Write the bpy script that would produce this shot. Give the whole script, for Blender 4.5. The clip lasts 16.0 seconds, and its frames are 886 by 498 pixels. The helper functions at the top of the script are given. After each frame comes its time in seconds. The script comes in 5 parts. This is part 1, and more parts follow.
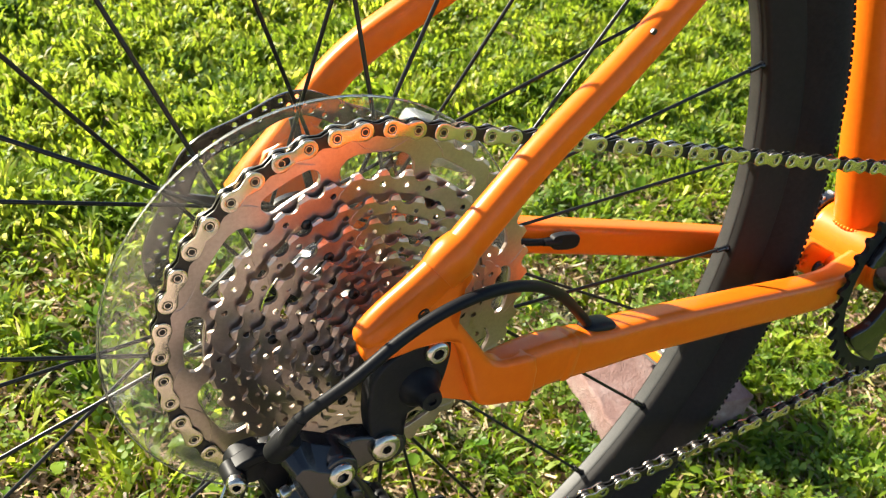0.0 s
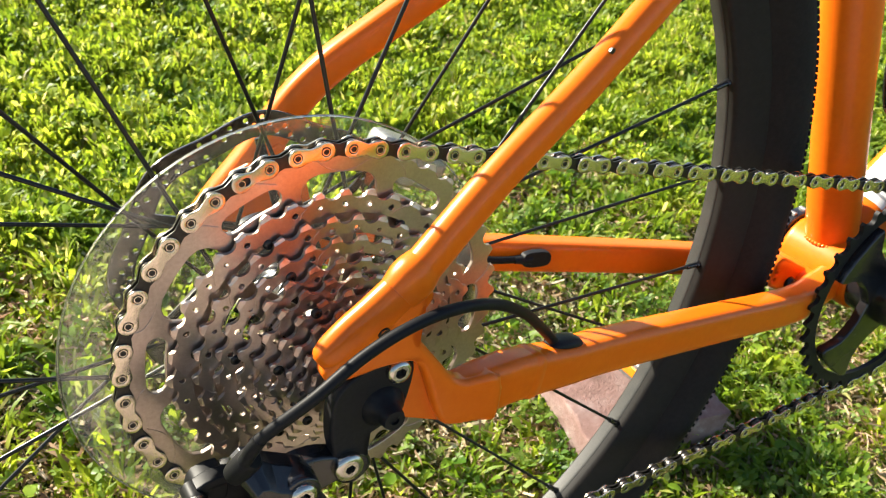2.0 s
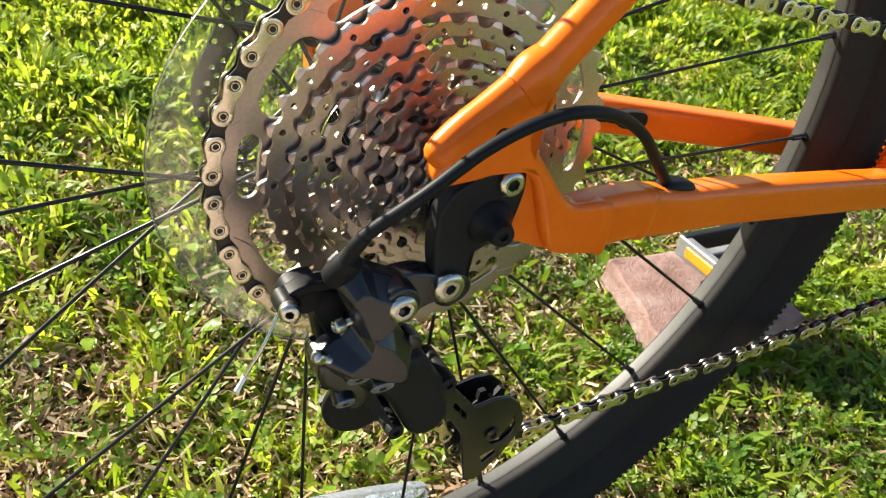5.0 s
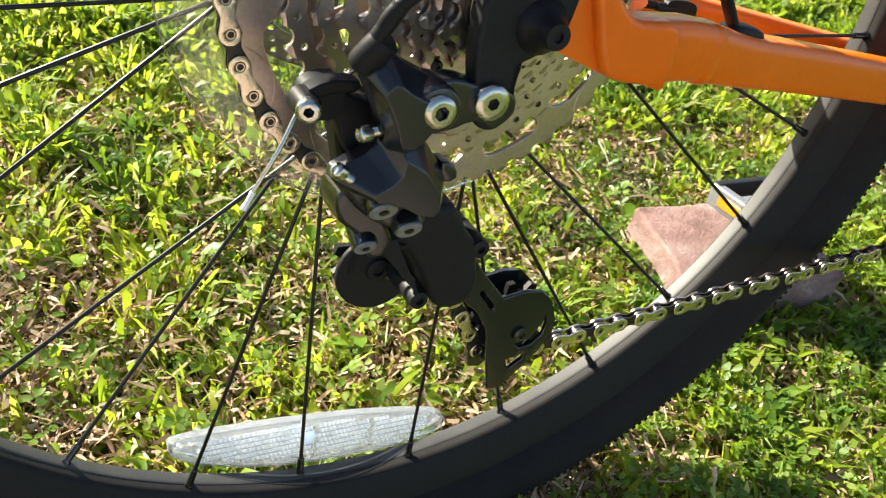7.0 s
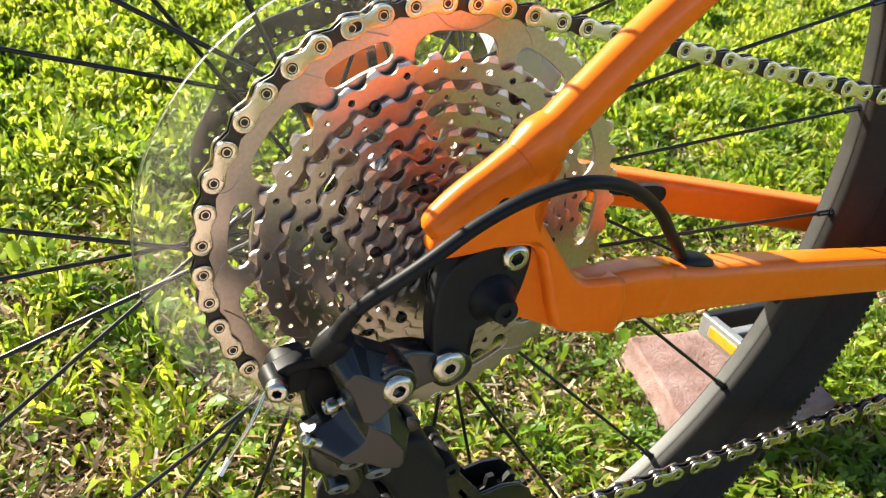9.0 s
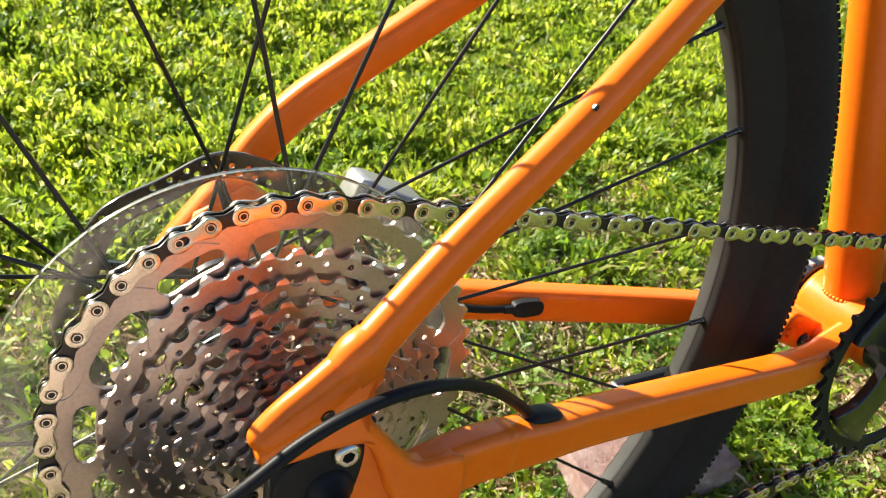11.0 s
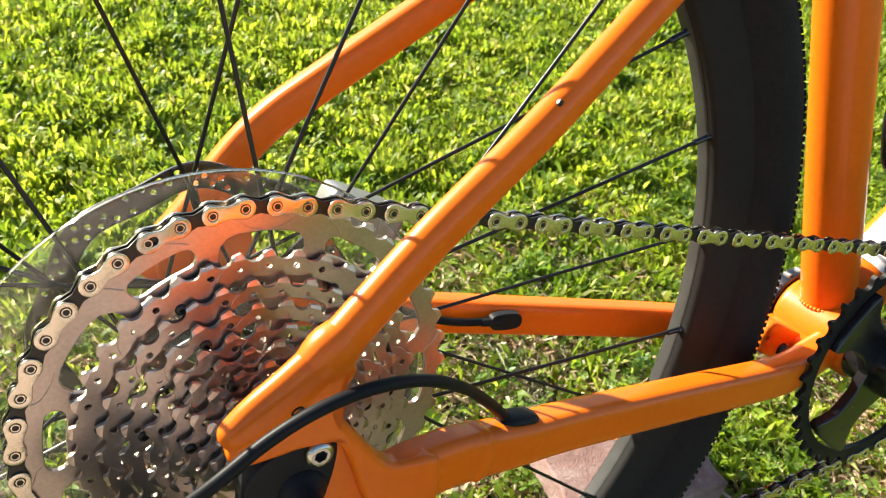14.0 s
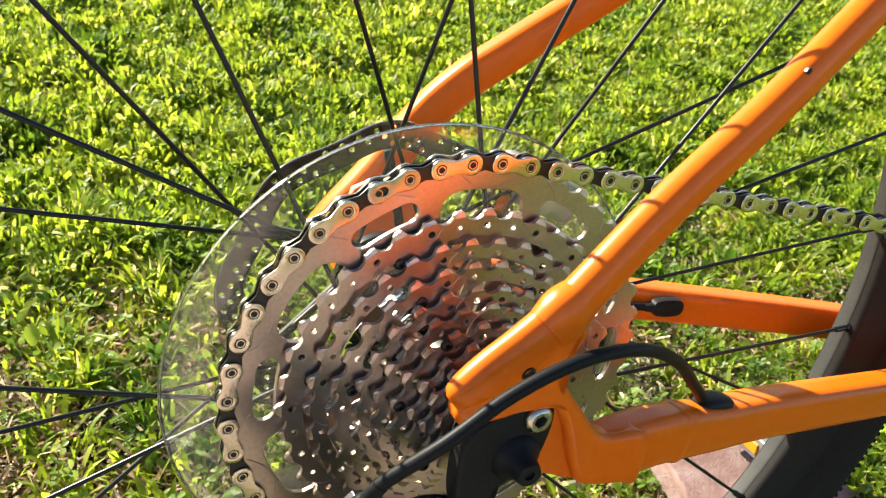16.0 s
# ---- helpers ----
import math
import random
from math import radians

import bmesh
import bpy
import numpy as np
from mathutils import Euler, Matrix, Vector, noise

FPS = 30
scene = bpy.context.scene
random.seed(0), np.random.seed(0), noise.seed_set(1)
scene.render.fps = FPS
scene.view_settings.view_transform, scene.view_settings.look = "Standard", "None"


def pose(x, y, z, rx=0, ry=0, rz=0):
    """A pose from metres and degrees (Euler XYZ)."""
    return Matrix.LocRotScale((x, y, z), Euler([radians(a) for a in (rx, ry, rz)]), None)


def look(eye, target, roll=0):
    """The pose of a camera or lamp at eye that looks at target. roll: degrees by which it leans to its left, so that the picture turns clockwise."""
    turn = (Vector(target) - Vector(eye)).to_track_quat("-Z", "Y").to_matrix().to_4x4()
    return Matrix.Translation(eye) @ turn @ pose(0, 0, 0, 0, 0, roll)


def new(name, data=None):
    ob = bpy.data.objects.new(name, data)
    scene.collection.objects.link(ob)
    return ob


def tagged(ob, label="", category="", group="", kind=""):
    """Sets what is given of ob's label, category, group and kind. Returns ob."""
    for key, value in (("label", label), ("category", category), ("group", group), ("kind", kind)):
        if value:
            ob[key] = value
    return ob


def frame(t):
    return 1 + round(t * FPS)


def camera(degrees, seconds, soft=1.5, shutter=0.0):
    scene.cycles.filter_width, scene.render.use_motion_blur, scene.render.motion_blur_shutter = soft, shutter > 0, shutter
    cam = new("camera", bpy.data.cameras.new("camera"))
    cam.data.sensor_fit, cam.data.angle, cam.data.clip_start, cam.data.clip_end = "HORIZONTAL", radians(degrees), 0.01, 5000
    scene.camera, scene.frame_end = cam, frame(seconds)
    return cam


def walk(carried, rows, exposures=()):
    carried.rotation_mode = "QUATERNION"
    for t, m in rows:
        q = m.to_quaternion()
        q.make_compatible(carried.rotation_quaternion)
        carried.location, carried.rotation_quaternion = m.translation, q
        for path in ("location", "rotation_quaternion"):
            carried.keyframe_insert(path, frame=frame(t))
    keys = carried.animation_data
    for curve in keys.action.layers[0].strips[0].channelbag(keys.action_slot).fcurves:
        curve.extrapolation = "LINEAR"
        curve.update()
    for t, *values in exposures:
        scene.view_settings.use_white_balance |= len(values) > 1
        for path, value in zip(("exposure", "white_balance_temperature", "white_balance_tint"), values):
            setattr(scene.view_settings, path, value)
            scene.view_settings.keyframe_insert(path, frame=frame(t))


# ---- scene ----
from mathutils.geometry import delaunay_2d_cdt

# Camera: handheld close to the rear wheel; the world's z is up from the lawn.
cam = camera(50.35, 16.0, 1.1)
cam.data.dof.use_dof = True
cam.data.dof.focus_distance = 0.41
cam.data.dof.aperture_fstop = 32.0
ROWS = [
    (0, -0.16200, -0.28419, 0.64178, 52.292, -8.540, -28.519),
    (0.5, -0.15561, -0.28949, 0.64364, 52.760, -8.664, -29.400),
    (1, -0.15642, -0.28974, 0.64248, 53.349, -8.926, -29.759),
    (1.5, -0.15317, -0.29045, 0.64494, 53.650, -8.772, -29.528),
    (2, -0.15206, -0.28989, 0.64432, 53.472, -8.593, -29.264),
    (2.5, -0.15016, -0.29011, 0.64331, 53.464, -8.909, -29.526),
    (3, -0.15332, -0.28637, 0.63675, 52.783, -9.226, -29.105),
    (3.5, -0.17101, -0.28360, 0.62956, 52.186, -9.871, -27.949),
    (4, -0.17446, -0.28197, 0.62425, 51.520, -10.755, -27.259),
    (4.5, -0.17488, -0.28118, 0.62216, 50.307, -11.085, -26.782),
    (5, -0.17513, -0.28648, 0.57941, 49.302, -9.935, -25.686),
    (5.2, -0.18648, -0.28770, 0.55899, 49.240, -9.401, -24.967),
    (7.3, -0.17643, -0.29934, 0.48694, 51.585, -11.578, -24.138),
    (7.5, -0.17694, -0.29804, 0.48804, 51.961, -11.510, -23.860),
    (8, -0.17306, -0.30090, 0.48974, 52.674, -11.639, -23.888),
    (8.5, -0.16583, -0.29206, 0.50435, 53.416, -10.946, -24.076),
    (9, -0.15753, -0.27752, 0.56860, 53.555, -9.445, -23.959),
    (9.5, -0.14433, -0.26317, 0.63606, 53.157, -8.637, -24.763),
    (10, -0.11468, -0.26678, 0.65699, 53.898, -8.506, -26.063),
    (10.2, -0.10489, -0.25935, 0.65994, 52.838, -8.699, -25.914),
    (12.3, -0.11793, -0.27122, 0.61876, 53.691, -9.730, -27.637),
    (12.5, -0.12916, -0.27229, 0.61833, 53.831, -9.723, -26.632),
    (13, -0.13346, -0.27061, 0.61838, 54.539, -9.329, -25.088),
    (13.5, -0.13009, -0.26908, 0.62292, 55.314, -9.232, -25.366),
    (14, -0.10248, -0.27691, 0.63532, 55.946, -8.511, -27.645),
    (14.5, -0.09918, -0.27813, 0.63537, 56.144, -7.583, -28.877),
    (15, -0.10798, -0.27513, 0.62384, 55.744, -7.743, -28.336),
    (15.5, -0.13066, -0.27386, 0.61313, 55.479, -8.352, -26.057),
    (16, -0.15886, -0.25067, 0.60706, 55.434, -9.456, -23.259),
]
walk(cam, [(t, pose(x, y, z, rx, ry, rz)) for t, x, y, z, rx, ry, rz in ROWS], [(0.0, 1.83), (4.5, 1.84), (7.3, 2.05), (9.0, 2.03), (10.0, 1.88), (12.3, 1.86), (16.0, 1.84)])

# ---- sky and sun ----
SUN_FROM = Vector((-0.44, 0.77, 0.47)).normalized()
world = bpy.data.worlds.new("world")
scene.world = world
world.use_nodes = True
wt = world.node_tree
sky = wt.nodes.new("ShaderNodeTexSky")
sky.sky_type = "NISHITA"
sky.sun_disc = False
sky.sun_elevation = math.asin(SUN_FROM.z)
sky.sun_rotation = math.atan2(SUN_FROM.x, SUN_FROM.y)
wt.nodes["Background"].inputs["Strength"].default_value = 0.066
wt.links.new(sky.outputs[0], wt.nodes["Background"].inputs["Color"])
sun_data = bpy.data.lights.new("sun", "SUN")
sun_data.energy = 5.4
sun_data.angle = radians(0.6)
sun_data.color = (1.0, 0.93, 0.77)
sun = new("sun", sun_data)
sun.matrix_world = look(SUN_FROM * 10, (0, 0, 0))


# ---- materials ----
def material(name):
    m = bpy.data.materials.new(name)
    m.use_nodes = True
    return m, m.node_tree.nodes, m.node_tree.links, m.node_tree.nodes["Principled BSDF"]


def grain(m, scale, detail=4.0, rough=0.6, coords="Object"):
    n, l = m.node_tree.nodes, m.node_tree.links
    tc = n.new("ShaderNodeTexCoord")
    tex = n.new("ShaderNodeTexNoise")
    tex.inputs["Scale"].default_value = scale
    tex.inputs["Detail"].default_value = detail
    tex.inputs["Roughness"].default_value = rough
    l.new(tc.outputs[coords], tex.inputs["Vector"])
    return tex.outputs["Fac"]


def ramp(m, fac, stops):
    r = m.node_tree.nodes.new("ShaderNodeValToRGB")
    e = r.color_ramp.elements
    while len(e) < len(stops):
        e.new(0.5)
    for el, (at, col) in zip(e, stops):
        el.position, el.color = at, (*col, 1) if len(col) == 3 else col
    m.node_tree.links.new(fac, r.inputs["Fac"])
    return r.outputs["Color"]


def spread(m, fac, lo, hi):
    r = m.node_tree.nodes.new("ShaderNodeMapRange")
    r.inputs["To Min"].default_value, r.inputs["To Max"].default_value = lo, hi
    m.node_tree.links.new(fac, r.inputs["Value"])
    return r.outputs["Result"]


def bump(m, fac, strength, distance):
    b = m.node_tree.nodes.new("ShaderNodeBump")
    b.inputs["Strength"].default_value, b.inputs["Distance"].default_value = strength, distance
    m.node_tree.links.new(fac, b.inputs["Height"])
    return b.outputs["Normal"]


def simple(name, dark, light, rough, metal=0.0, scale=120.0, relief=0.15, depth=0.0004, spec=0.5, coat=0.0, rough_spread=0.1):
    m, n, l, p = material(name)
    big, fine = grain(m, scale * 0.15, 3), grain(m, scale * 4, 5)
    mix = n.new("ShaderNodeMath")
    mix.operation = "MULTIPLY_ADD"
    mix.inputs[1].default_value = 0.5
    l.new(big, mix.inputs[0])
    half = n.new("ShaderNodeMath")
    half.operation = "MULTIPLY"
    half.inputs[1].default_value = 0.5
    l.new(fine, half.inputs[0])
    l.new(half.outputs[0], mix.inputs[2])
    l.new(ramp(m, mix.outputs[0], [(0.35, dark), (0.65, light)]), p.inputs["Base Color"])
    l.new(spread(m, big, rough - rough_spread, rough + rough_spread), p.inputs["Roughness"])
    p.inputs["Metallic"].default_value = metal
    p.inputs["Specular IOR Level"].default_value = spec
    p.inputs["Coat Weight"].default_value = coat
    p.inputs["Coat Roughness"].default_value = 0.14
    if relief:
        l.new(bump(m, fine, relief, depth), p.inputs["Normal"])
    return m


ORANGE = simple("orange_paint", (0.64, 0.112, 0.004), (0.70, 0.138, 0.006), 0.32, 0.0, 60, 0.05, 0.0002, spec=0.20, coat=0.14)
RUBBER = simple("tyre_rubber", (0.010, 0.009, 0.009), (0.019, 0.017, 0.016), 0.75, 0.0, 90, 0.4, 0.0006, spec=0.12)
RIM = simple("rim_black_anodised", (0.009, 0.008, 0.008), (0.016, 0.015, 0.014), 0.58, 0.0, 80, 0.1, 0.0002, spec=0.16)
# the rim's sunlit inner strip, its brightness put into a paler grey
RIM_BED = simple("sunlit_dusty_rim_bed", (0.026, 0.026, 0.025), (0.048, 0.047, 0.045), 0.50, 0.0, 260, 0.25, 0.0002, spec=0.25)
BLACK = simple("black_enamel", (0.006, 0.006, 0.007), (0.012, 0.012, 0.014), 0.26, 0.0, 140, 0.12, 0.0003, coat=0.2)
MATT = simple("black_matt_plastic", (0.007, 0.007, 0.008), (0.013, 0.013, 0.014), 0.50, 0.0, 140, 0.25, 0.0003, spec=0.16)
HOSE = simple("cable_housing", (0.006, 0.006, 0.007), (0.011, 0.011, 0.012), 0.48, 0.0, 160, 0.1, 0.0002, spec=0.12)
SPOKE = simple("black_spoke", (0.005, 0.005, 0.005), (0.010, 0.010, 0.010), 0.34, 0.0, 200, 0.1, 0.0001, spec=0.28)
CHAIN = simple("chain_steel", (0.56, 0.49, 0.39), (0.72, 0.64, 0.52), 0.24, 1.0, 160, 0.2, 0.0002, rough_spread=0.08)
# dark steel; also carries the shade of inner plates, sockets, dimples and holes
INNER = simple("dark_and_shaded_steel", (0.020, 0.018, 0.016), (0.05, 0.045, 0.04), 0.35, 0.7, 200, 0.2, 0.0003)
ROLLED = simple("oiled_roller_steel", (0.10, 0.092, 0.086), (0.20, 0.185, 0.17), 0.28, 0.9, 200, 0.15, 0.0002)
BOLT = simple("zinc_bolt", (0.40, 0.385, 0.34), (0.53, 0.515, 0.465), 0.25, 1.0, 200, 0.1, 0.0002)
GREY = simple("grey_cast_alloy", (0.16, 0.165, 0.17), (0.24, 0.245, 0.25), 0.4, 0.4, 90, 0.2, 0.0003)
CLAY, n, l, p = material("pink_clay_brick")
l.new(ramp(CLAY, grain(CLAY, 28, 6, 0.65), [(0.30, (0.105, 0.058, 0.045)), (0.46, (0.190, 0.110, 0.094)), (0.60, (0.240, 0.163, 0.146)), (0.72, (0.40, 0.35, 0.32))]), p.inputs["Base Color"])
p.inputs["Roughness"].default_value = 0.9
l.new(bump(CLAY, grain(CLAY, 260, 8, 0.7), 0.9, 0.002), p.inputs["Normal"])
POLISHED = simple("satin_black_paint", (0.007, 0.007, 0.009), (0.013, 0.013, 0.016), 0.26, 0.0, 140, 0.06, 0.0002, spec=0.42, coat=0.12, rough_spread=0.06)
AMBER = simple("amber_reflector", (0.70, 0.17, 0.004), (0.80, 0.24, 0.006), 0.15, 0.0, 200, 0.3, 0.0004, coat=0.5)
PAPER = simple("white_sticker", (0.72, 0.72, 0.72), (0.80, 0.80, 0.80), 0.5, 0.0, 50, 0.02, 0.0001)
PRINT = simple("grey_print", (0.25, 0.26, 0.28), (0.34, 0.35, 0.37), 0.5, 0.0, 50, 0.0)


def clear_plastic(name, tint, haze, body=(0.8, 0.8, 0.75)):
    m, n, l, p = material(name)
    n.remove(p)
    tr = n.new("ShaderNodeBsdfTransparent")
    tr.inputs["Color"].default_value = (*tint, 1)
    gl = n.new("ShaderNodeBsdfGlossy")
    gl.inputs["Roughness"].default_value = 0.06
    df = n.new("ShaderNodeBsdfDiffuse")
    df.inputs["Color"].default_value = (*body, 1)
    tl = n.new("ShaderNodeBsdfTranslucent")
    tl.inputs["Color"].default_value = (*body, 1)
    fr = n.new("ShaderNodeFresnel")
    fr.inputs["IOR"].default_value = 1.45
    a = n.new("ShaderNodeMixShader")
    l.new(fr.outputs[0], a.inputs[0])
    l.new(tr.outputs[0], a.inputs[1])
    l.new(gl.outputs[0], a.inputs[2])
    dt = n.new("ShaderNodeAddShader")
    l.new(df.outputs[0], dt.inputs[0])
    l.new(tl.outputs[0], dt.inputs[1])
    b = n.new("ShaderNodeMixShader")
    l.new(spread(m, grain(m, 60, 6, 0.7), haze * 0.2, haze * 1.8), b.inputs[0])
    l.new(a.outputs[0], b.inputs[1])
    l.new(dt.outputs[0], b.inputs[2])
    l.new(b.outputs[0], n["Material Output"].inputs["Surface"])
    return m


CLEAR = clear_plastic("clear_plastic", (0.97, 0.975, 0.955), 0.003)
LIP = clear_plastic("clear_plastic_edge", (0.78, 0.78, 0.73), 0.012)
# the blue-white body colour of these two carries the sky's reflection
LENS = clear_plastic("clear_reflector_plastic", (0.88, 0.90, 0.92), 0.06, (0.84, 0.86, 0.90))
PRISM = clear_plastic("reflector_prism_plastic", (0.84, 0.86, 0.90), 0.34, (0.86, 0.88, 0.93))


def leaf_material(name, stops, gloss=0.35, through_weight=0.5):
    m, n, l, p = material(name)
    geo = n.new("ShaderNodeNewGeometry")
    leaf = ramp(m, geo.outputs["Random Per Island"], stops)
    vary = n.new("ShaderNodeMix")  # lusher and paler stretches of the sward
    vary.data_type, vary.blend_type = "RGBA", "MULTIPLY"
    vary.inputs["Factor"].default_value = 1.0
    l.new(leaf, vary.inputs["A"])
    l.new(ramp(m, grain(m, 14, 3, 0.55), [(0.34, (0.50, 0.66, 0.60)), (0.50, (0.96, 0.98, 1.0)), (0.66, (1.22, 1.16, 1.3))]), vary.inputs["B"])
    col = vary.outputs["Result"]
    l.new(col, p.inputs["Base Color"])
    p.inputs["Roughness"].default_value = gloss
    p.inputs["Specular IOR Level"].default_value = 0.18
    tl = n.new("ShaderNodeBsdfTranslucent")
    hsv = n.new("ShaderNodeHueSaturation")
    hsv.inputs["Value"].default_value = 2.15
    hsv.inputs["Hue"].default_value = 0.485
    l.new(col, hsv.inputs["Color"])
    l.new(hsv.outputs[0], tl.inputs["Color"])
    mix = n.new("ShaderNodeMixShader")
    mix.inputs[0].default_value = through_weight
    l.new(p.outputs[0], mix.inputs[1])
    l.new(tl.outputs[0], mix.inputs[2])
    l.new(mix.outputs[0], n["Material Output"].inputs["Surface"])
    return m


GRASS = leaf_material("grass_blade", [(0.0, (0.095, 0.150, 0.009)), (0.40, (0.160, 0.228, 0.013)), (0.8, (0.225, 0.290, 0.020)), (0.92, (0.28, 0.31, 0.045)), (1.0, (0.38, 0.355, 0.13))], 0.45, 0.50)
CLOVER = leaf_material("clover_leaf", [(0.0, (0.075, 0.14, 0.020)), (0.6, (0.135, 0.21, 0.030)), (1.0, (0.25, 0.31, 0.08))], 0.40)
WEED = leaf_material("weed_leaf", [(0.0, (0.085, 0.165, 0.014)), (0.6, (0.150, 0.250, 0.022)), (1.0, (0.23, 0.33, 0.035))], 0.36)
STRAW = leaf_material("dry_grass", [(0.0, (0.12, 0.075, 0.040)), (0.45, (0.33, 0.220, 0.125)), (0.8, (0.49, 0.36, 0.220)), (1.0, (0.58, 0.50, 0.35))], 0.6, 0.22)
SPROCKET = simple("worn_nickel_plate", (0.400, 0.326, 0.284), (0.53, 0.440, 0.388), 0.315, 0.94, 130, 0.08, 0.0001, rough_spread=0.055)
ROTOR = simple("brake_steel", (0.11, 0.106, 0.100), (0.19, 0.183, 0.170), 0.16, 1.0, 160, 0.08, 0.0001)
MIRRORED_SLAB = simple("pinkish_mirrored_slab", (0.38, 0.288, 0.240), (0.53, 0.420, 0.358), 0.9, 0.0, 25, 0.5, 0.003)


LAWN, n, l, p = material("lawn_ground")
earth = ramp(LAWN, grain(LAWN, 70, 6, 0.7), [(0.35, (0.026, 0.019, 0.011)), (0.65, (0.095, 0.068, 0.040))])
turf = ramp(LAWN, grain(LAWN, 160, 5, 0.7), [(0.3, (0.020, 0.034, 0.005)), (0.7, (0.075, 0.105, 0.012))])
cover = n.new("ShaderNodeMix")
cover.data_type = "RGBA"
l.new(ramp(LAWN, grain(LAWN, 9, 5, 0.65), [(0.34, (0, 0, 0)), (0.50, (1, 1, 1))]), cover.inputs["Factor"])
l.new(earth, cover.inputs["A"])
l.new(turf, cover.inputs["B"])
l.new(cover.outputs["Result"], p.inputs["Base Color"])
p.inputs["Roughness"].default_value = 0.95
l.new(bump(LAWN, grain(LAWN, 120, 6, 0.7), 1.0, 0.01), p.inputs["Normal"])


# ---- mesh helpers; the bicycle is built round its rear axle: x ahead, y to its left, z up ----
def mesh_from(verts, faces, smooth=True):
    me = bpy.data.meshes.new("mesh")
    me.from_pydata([tuple(v) for v in verts], [], faces)
    me.update()
    if smooth:
        me.polygons.foreach_set("use_smooth", [True] * len(me.polygons))
    return me


def broad_normals(me, limit=50):
    """Corner normals weighted by face area, so that broad faces stay flat and only the rounded edges turn."""
    normals = [np.array(p.normal) for p in me.polygons]
    areas = [p.area for p in me.polygons]
    around = [[] for _ in me.vertices]
    for p in me.polygons:
        for v in p.vertices:
            around[v].append(p.index)
    near, out = math.cos(radians(limit)), []
    for p in me.polygons:
        for v in p.vertices:
            n = sum(normals[q] * areas[q] for q in around[v] if float(normals[q] @ normals[p.index]) > near)
            n = n / (np.linalg.norm(n) or 1.0) if not isinstance(n, int) else normals[p.index]
            out.append(tuple(float(c) for c in n))
    me.normals_split_custom_set(out)


def from_bm(bm, smooth=False):
    me = bpy.data.meshes.new("mesh")
    bmesh.ops.recalc_face_normals(bm, faces=bm.faces)
    bm.to_mesh(me)
    bm.free()
    if smooth:
        me.polygons.foreach_set("use_smooth", [True] * len(me.polygons))
        me.set_sharp_from_angle(angle=radians(38))
        broad_normals(me)
    return me


def part(name, data, mat, parent, label="", at=None):
    if isinstance(data, bmesh.types.BMesh):
        data = from_bm(data, True)
    if mat and not data.materials:
        data.materials.append(mat)
    data.name = name
    ob = new(name, data)
    ob.parent = parent
    if at is not None:
        ob.matrix_local = at
    return tagged(ob, label)


def thing(name, label, category, m=None, group="", kind=""):
    ob = new(name)
    ob.empty_display_size = 0.05
    if m is not None:
        ob.matrix_world = m
    return tagged(ob, label, category, group, kind)


def smooth_path(points, steps):
    """Points along a Catmull-Rom curve; a point may carry extra numbers such as radii."""
    pts = [np.array(p, float) for p in points]
    pts = [2 * pts[0] - pts[1]] + pts + [2 * pts[-1] - pts[-2]]
    out = []
    for a, b, c, d in zip(pts, pts[1:], pts[2:], pts[3:]):
        for s in range(steps):
            t = s / steps
            out.append(0.5 * (2 * b + (c - a) * t + (2 * a - 5 * b + 4 * c - d) * t * t + (3 * b - a - 3 * c + d) * t ** 3))
    out.append(pts[-2])
    return out


def tube(rows, sides=20, square=2.0, up=(0, 0, 1), caps=True):
    """A swept tube. Rows: x, y, z, half width (across) and half height (towards up). square: 2 is round, 5 is boxy."""
    rows = [np.array(r, float) for r in rows]
    verts, faces = [], []
    for i, r in enumerate(rows):
        a, b = rows[max(i - 1, 0)][:3], rows[min(i + 1, len(rows) - 1)][:3]
        d = (b - a) / np.linalg.norm(b - a)
        side = np.cross(d, up)
        side = side / np.linalg.norm(side)
        high = np.cross(side, d)
        for k in range(sides):
            q = 2 * math.pi * k / sides
            c, s = math.cos(q), math.sin(q)
            f = (abs(c) ** square + abs(s) ** square) ** (-1 / square)
            verts.append(r[:3] + side * r[3] * c * f + high * r[4] * s * f)
    n = len(rows)
    for i in range(n - 1):
        for k in range(sides):
            j = (k + 1) % sides
            faces.append((i * sides + k, i * sides + j, (i + 1) * sides + j, (i + 1) * sides + k))
    if caps:
        faces.append(tuple(range(sides))[::-1])
        faces.append(tuple((n - 1) * sides + k for k in range(sides)))
    bm = bmesh.new()
    vs = [bm.verts.new(v) for v in verts]
    for f in faces:
        bm.faces.new([vs[i] for i in f])
    return bm


def lathe(profile, sides=32, centre=(0, 0, 0), closed=False):
    """Turned round the y axis. profile: radius, y."""
    bm = bmesh.new()
    rings = []
    for r, y in profile:
        if r < 1e-6:
            rings.append([bm.verts.new((centre[0], centre[1] + y, centre[2]))])
        else:
            rings.append([bm.verts.new((centre[0] + r * math.cos(2 * math.pi * k / sides), centre[1] + y, centre[2] + r * math.sin(2 * math.pi * k / sides))) for k in range(sides)])
    pairs = list(zip(rings, rings[1:]))
    if closed:
        pairs.append((rings[-1], rings[0]))
    for a, b in pairs:
        for k in range(sides):
            j = (k + 1) % sides
            if len(a) == 1 and len(b) == 1:
                continue
            if len(a) == 1:
                bm.faces.new((a[0], b[k], b[j]))
            elif len(b) == 1:
                bm.faces.new((a[k], a[j], b[0]))
            else:
                bm.faces.new((a[k], a[j], b[j], b[k]))
    return bm


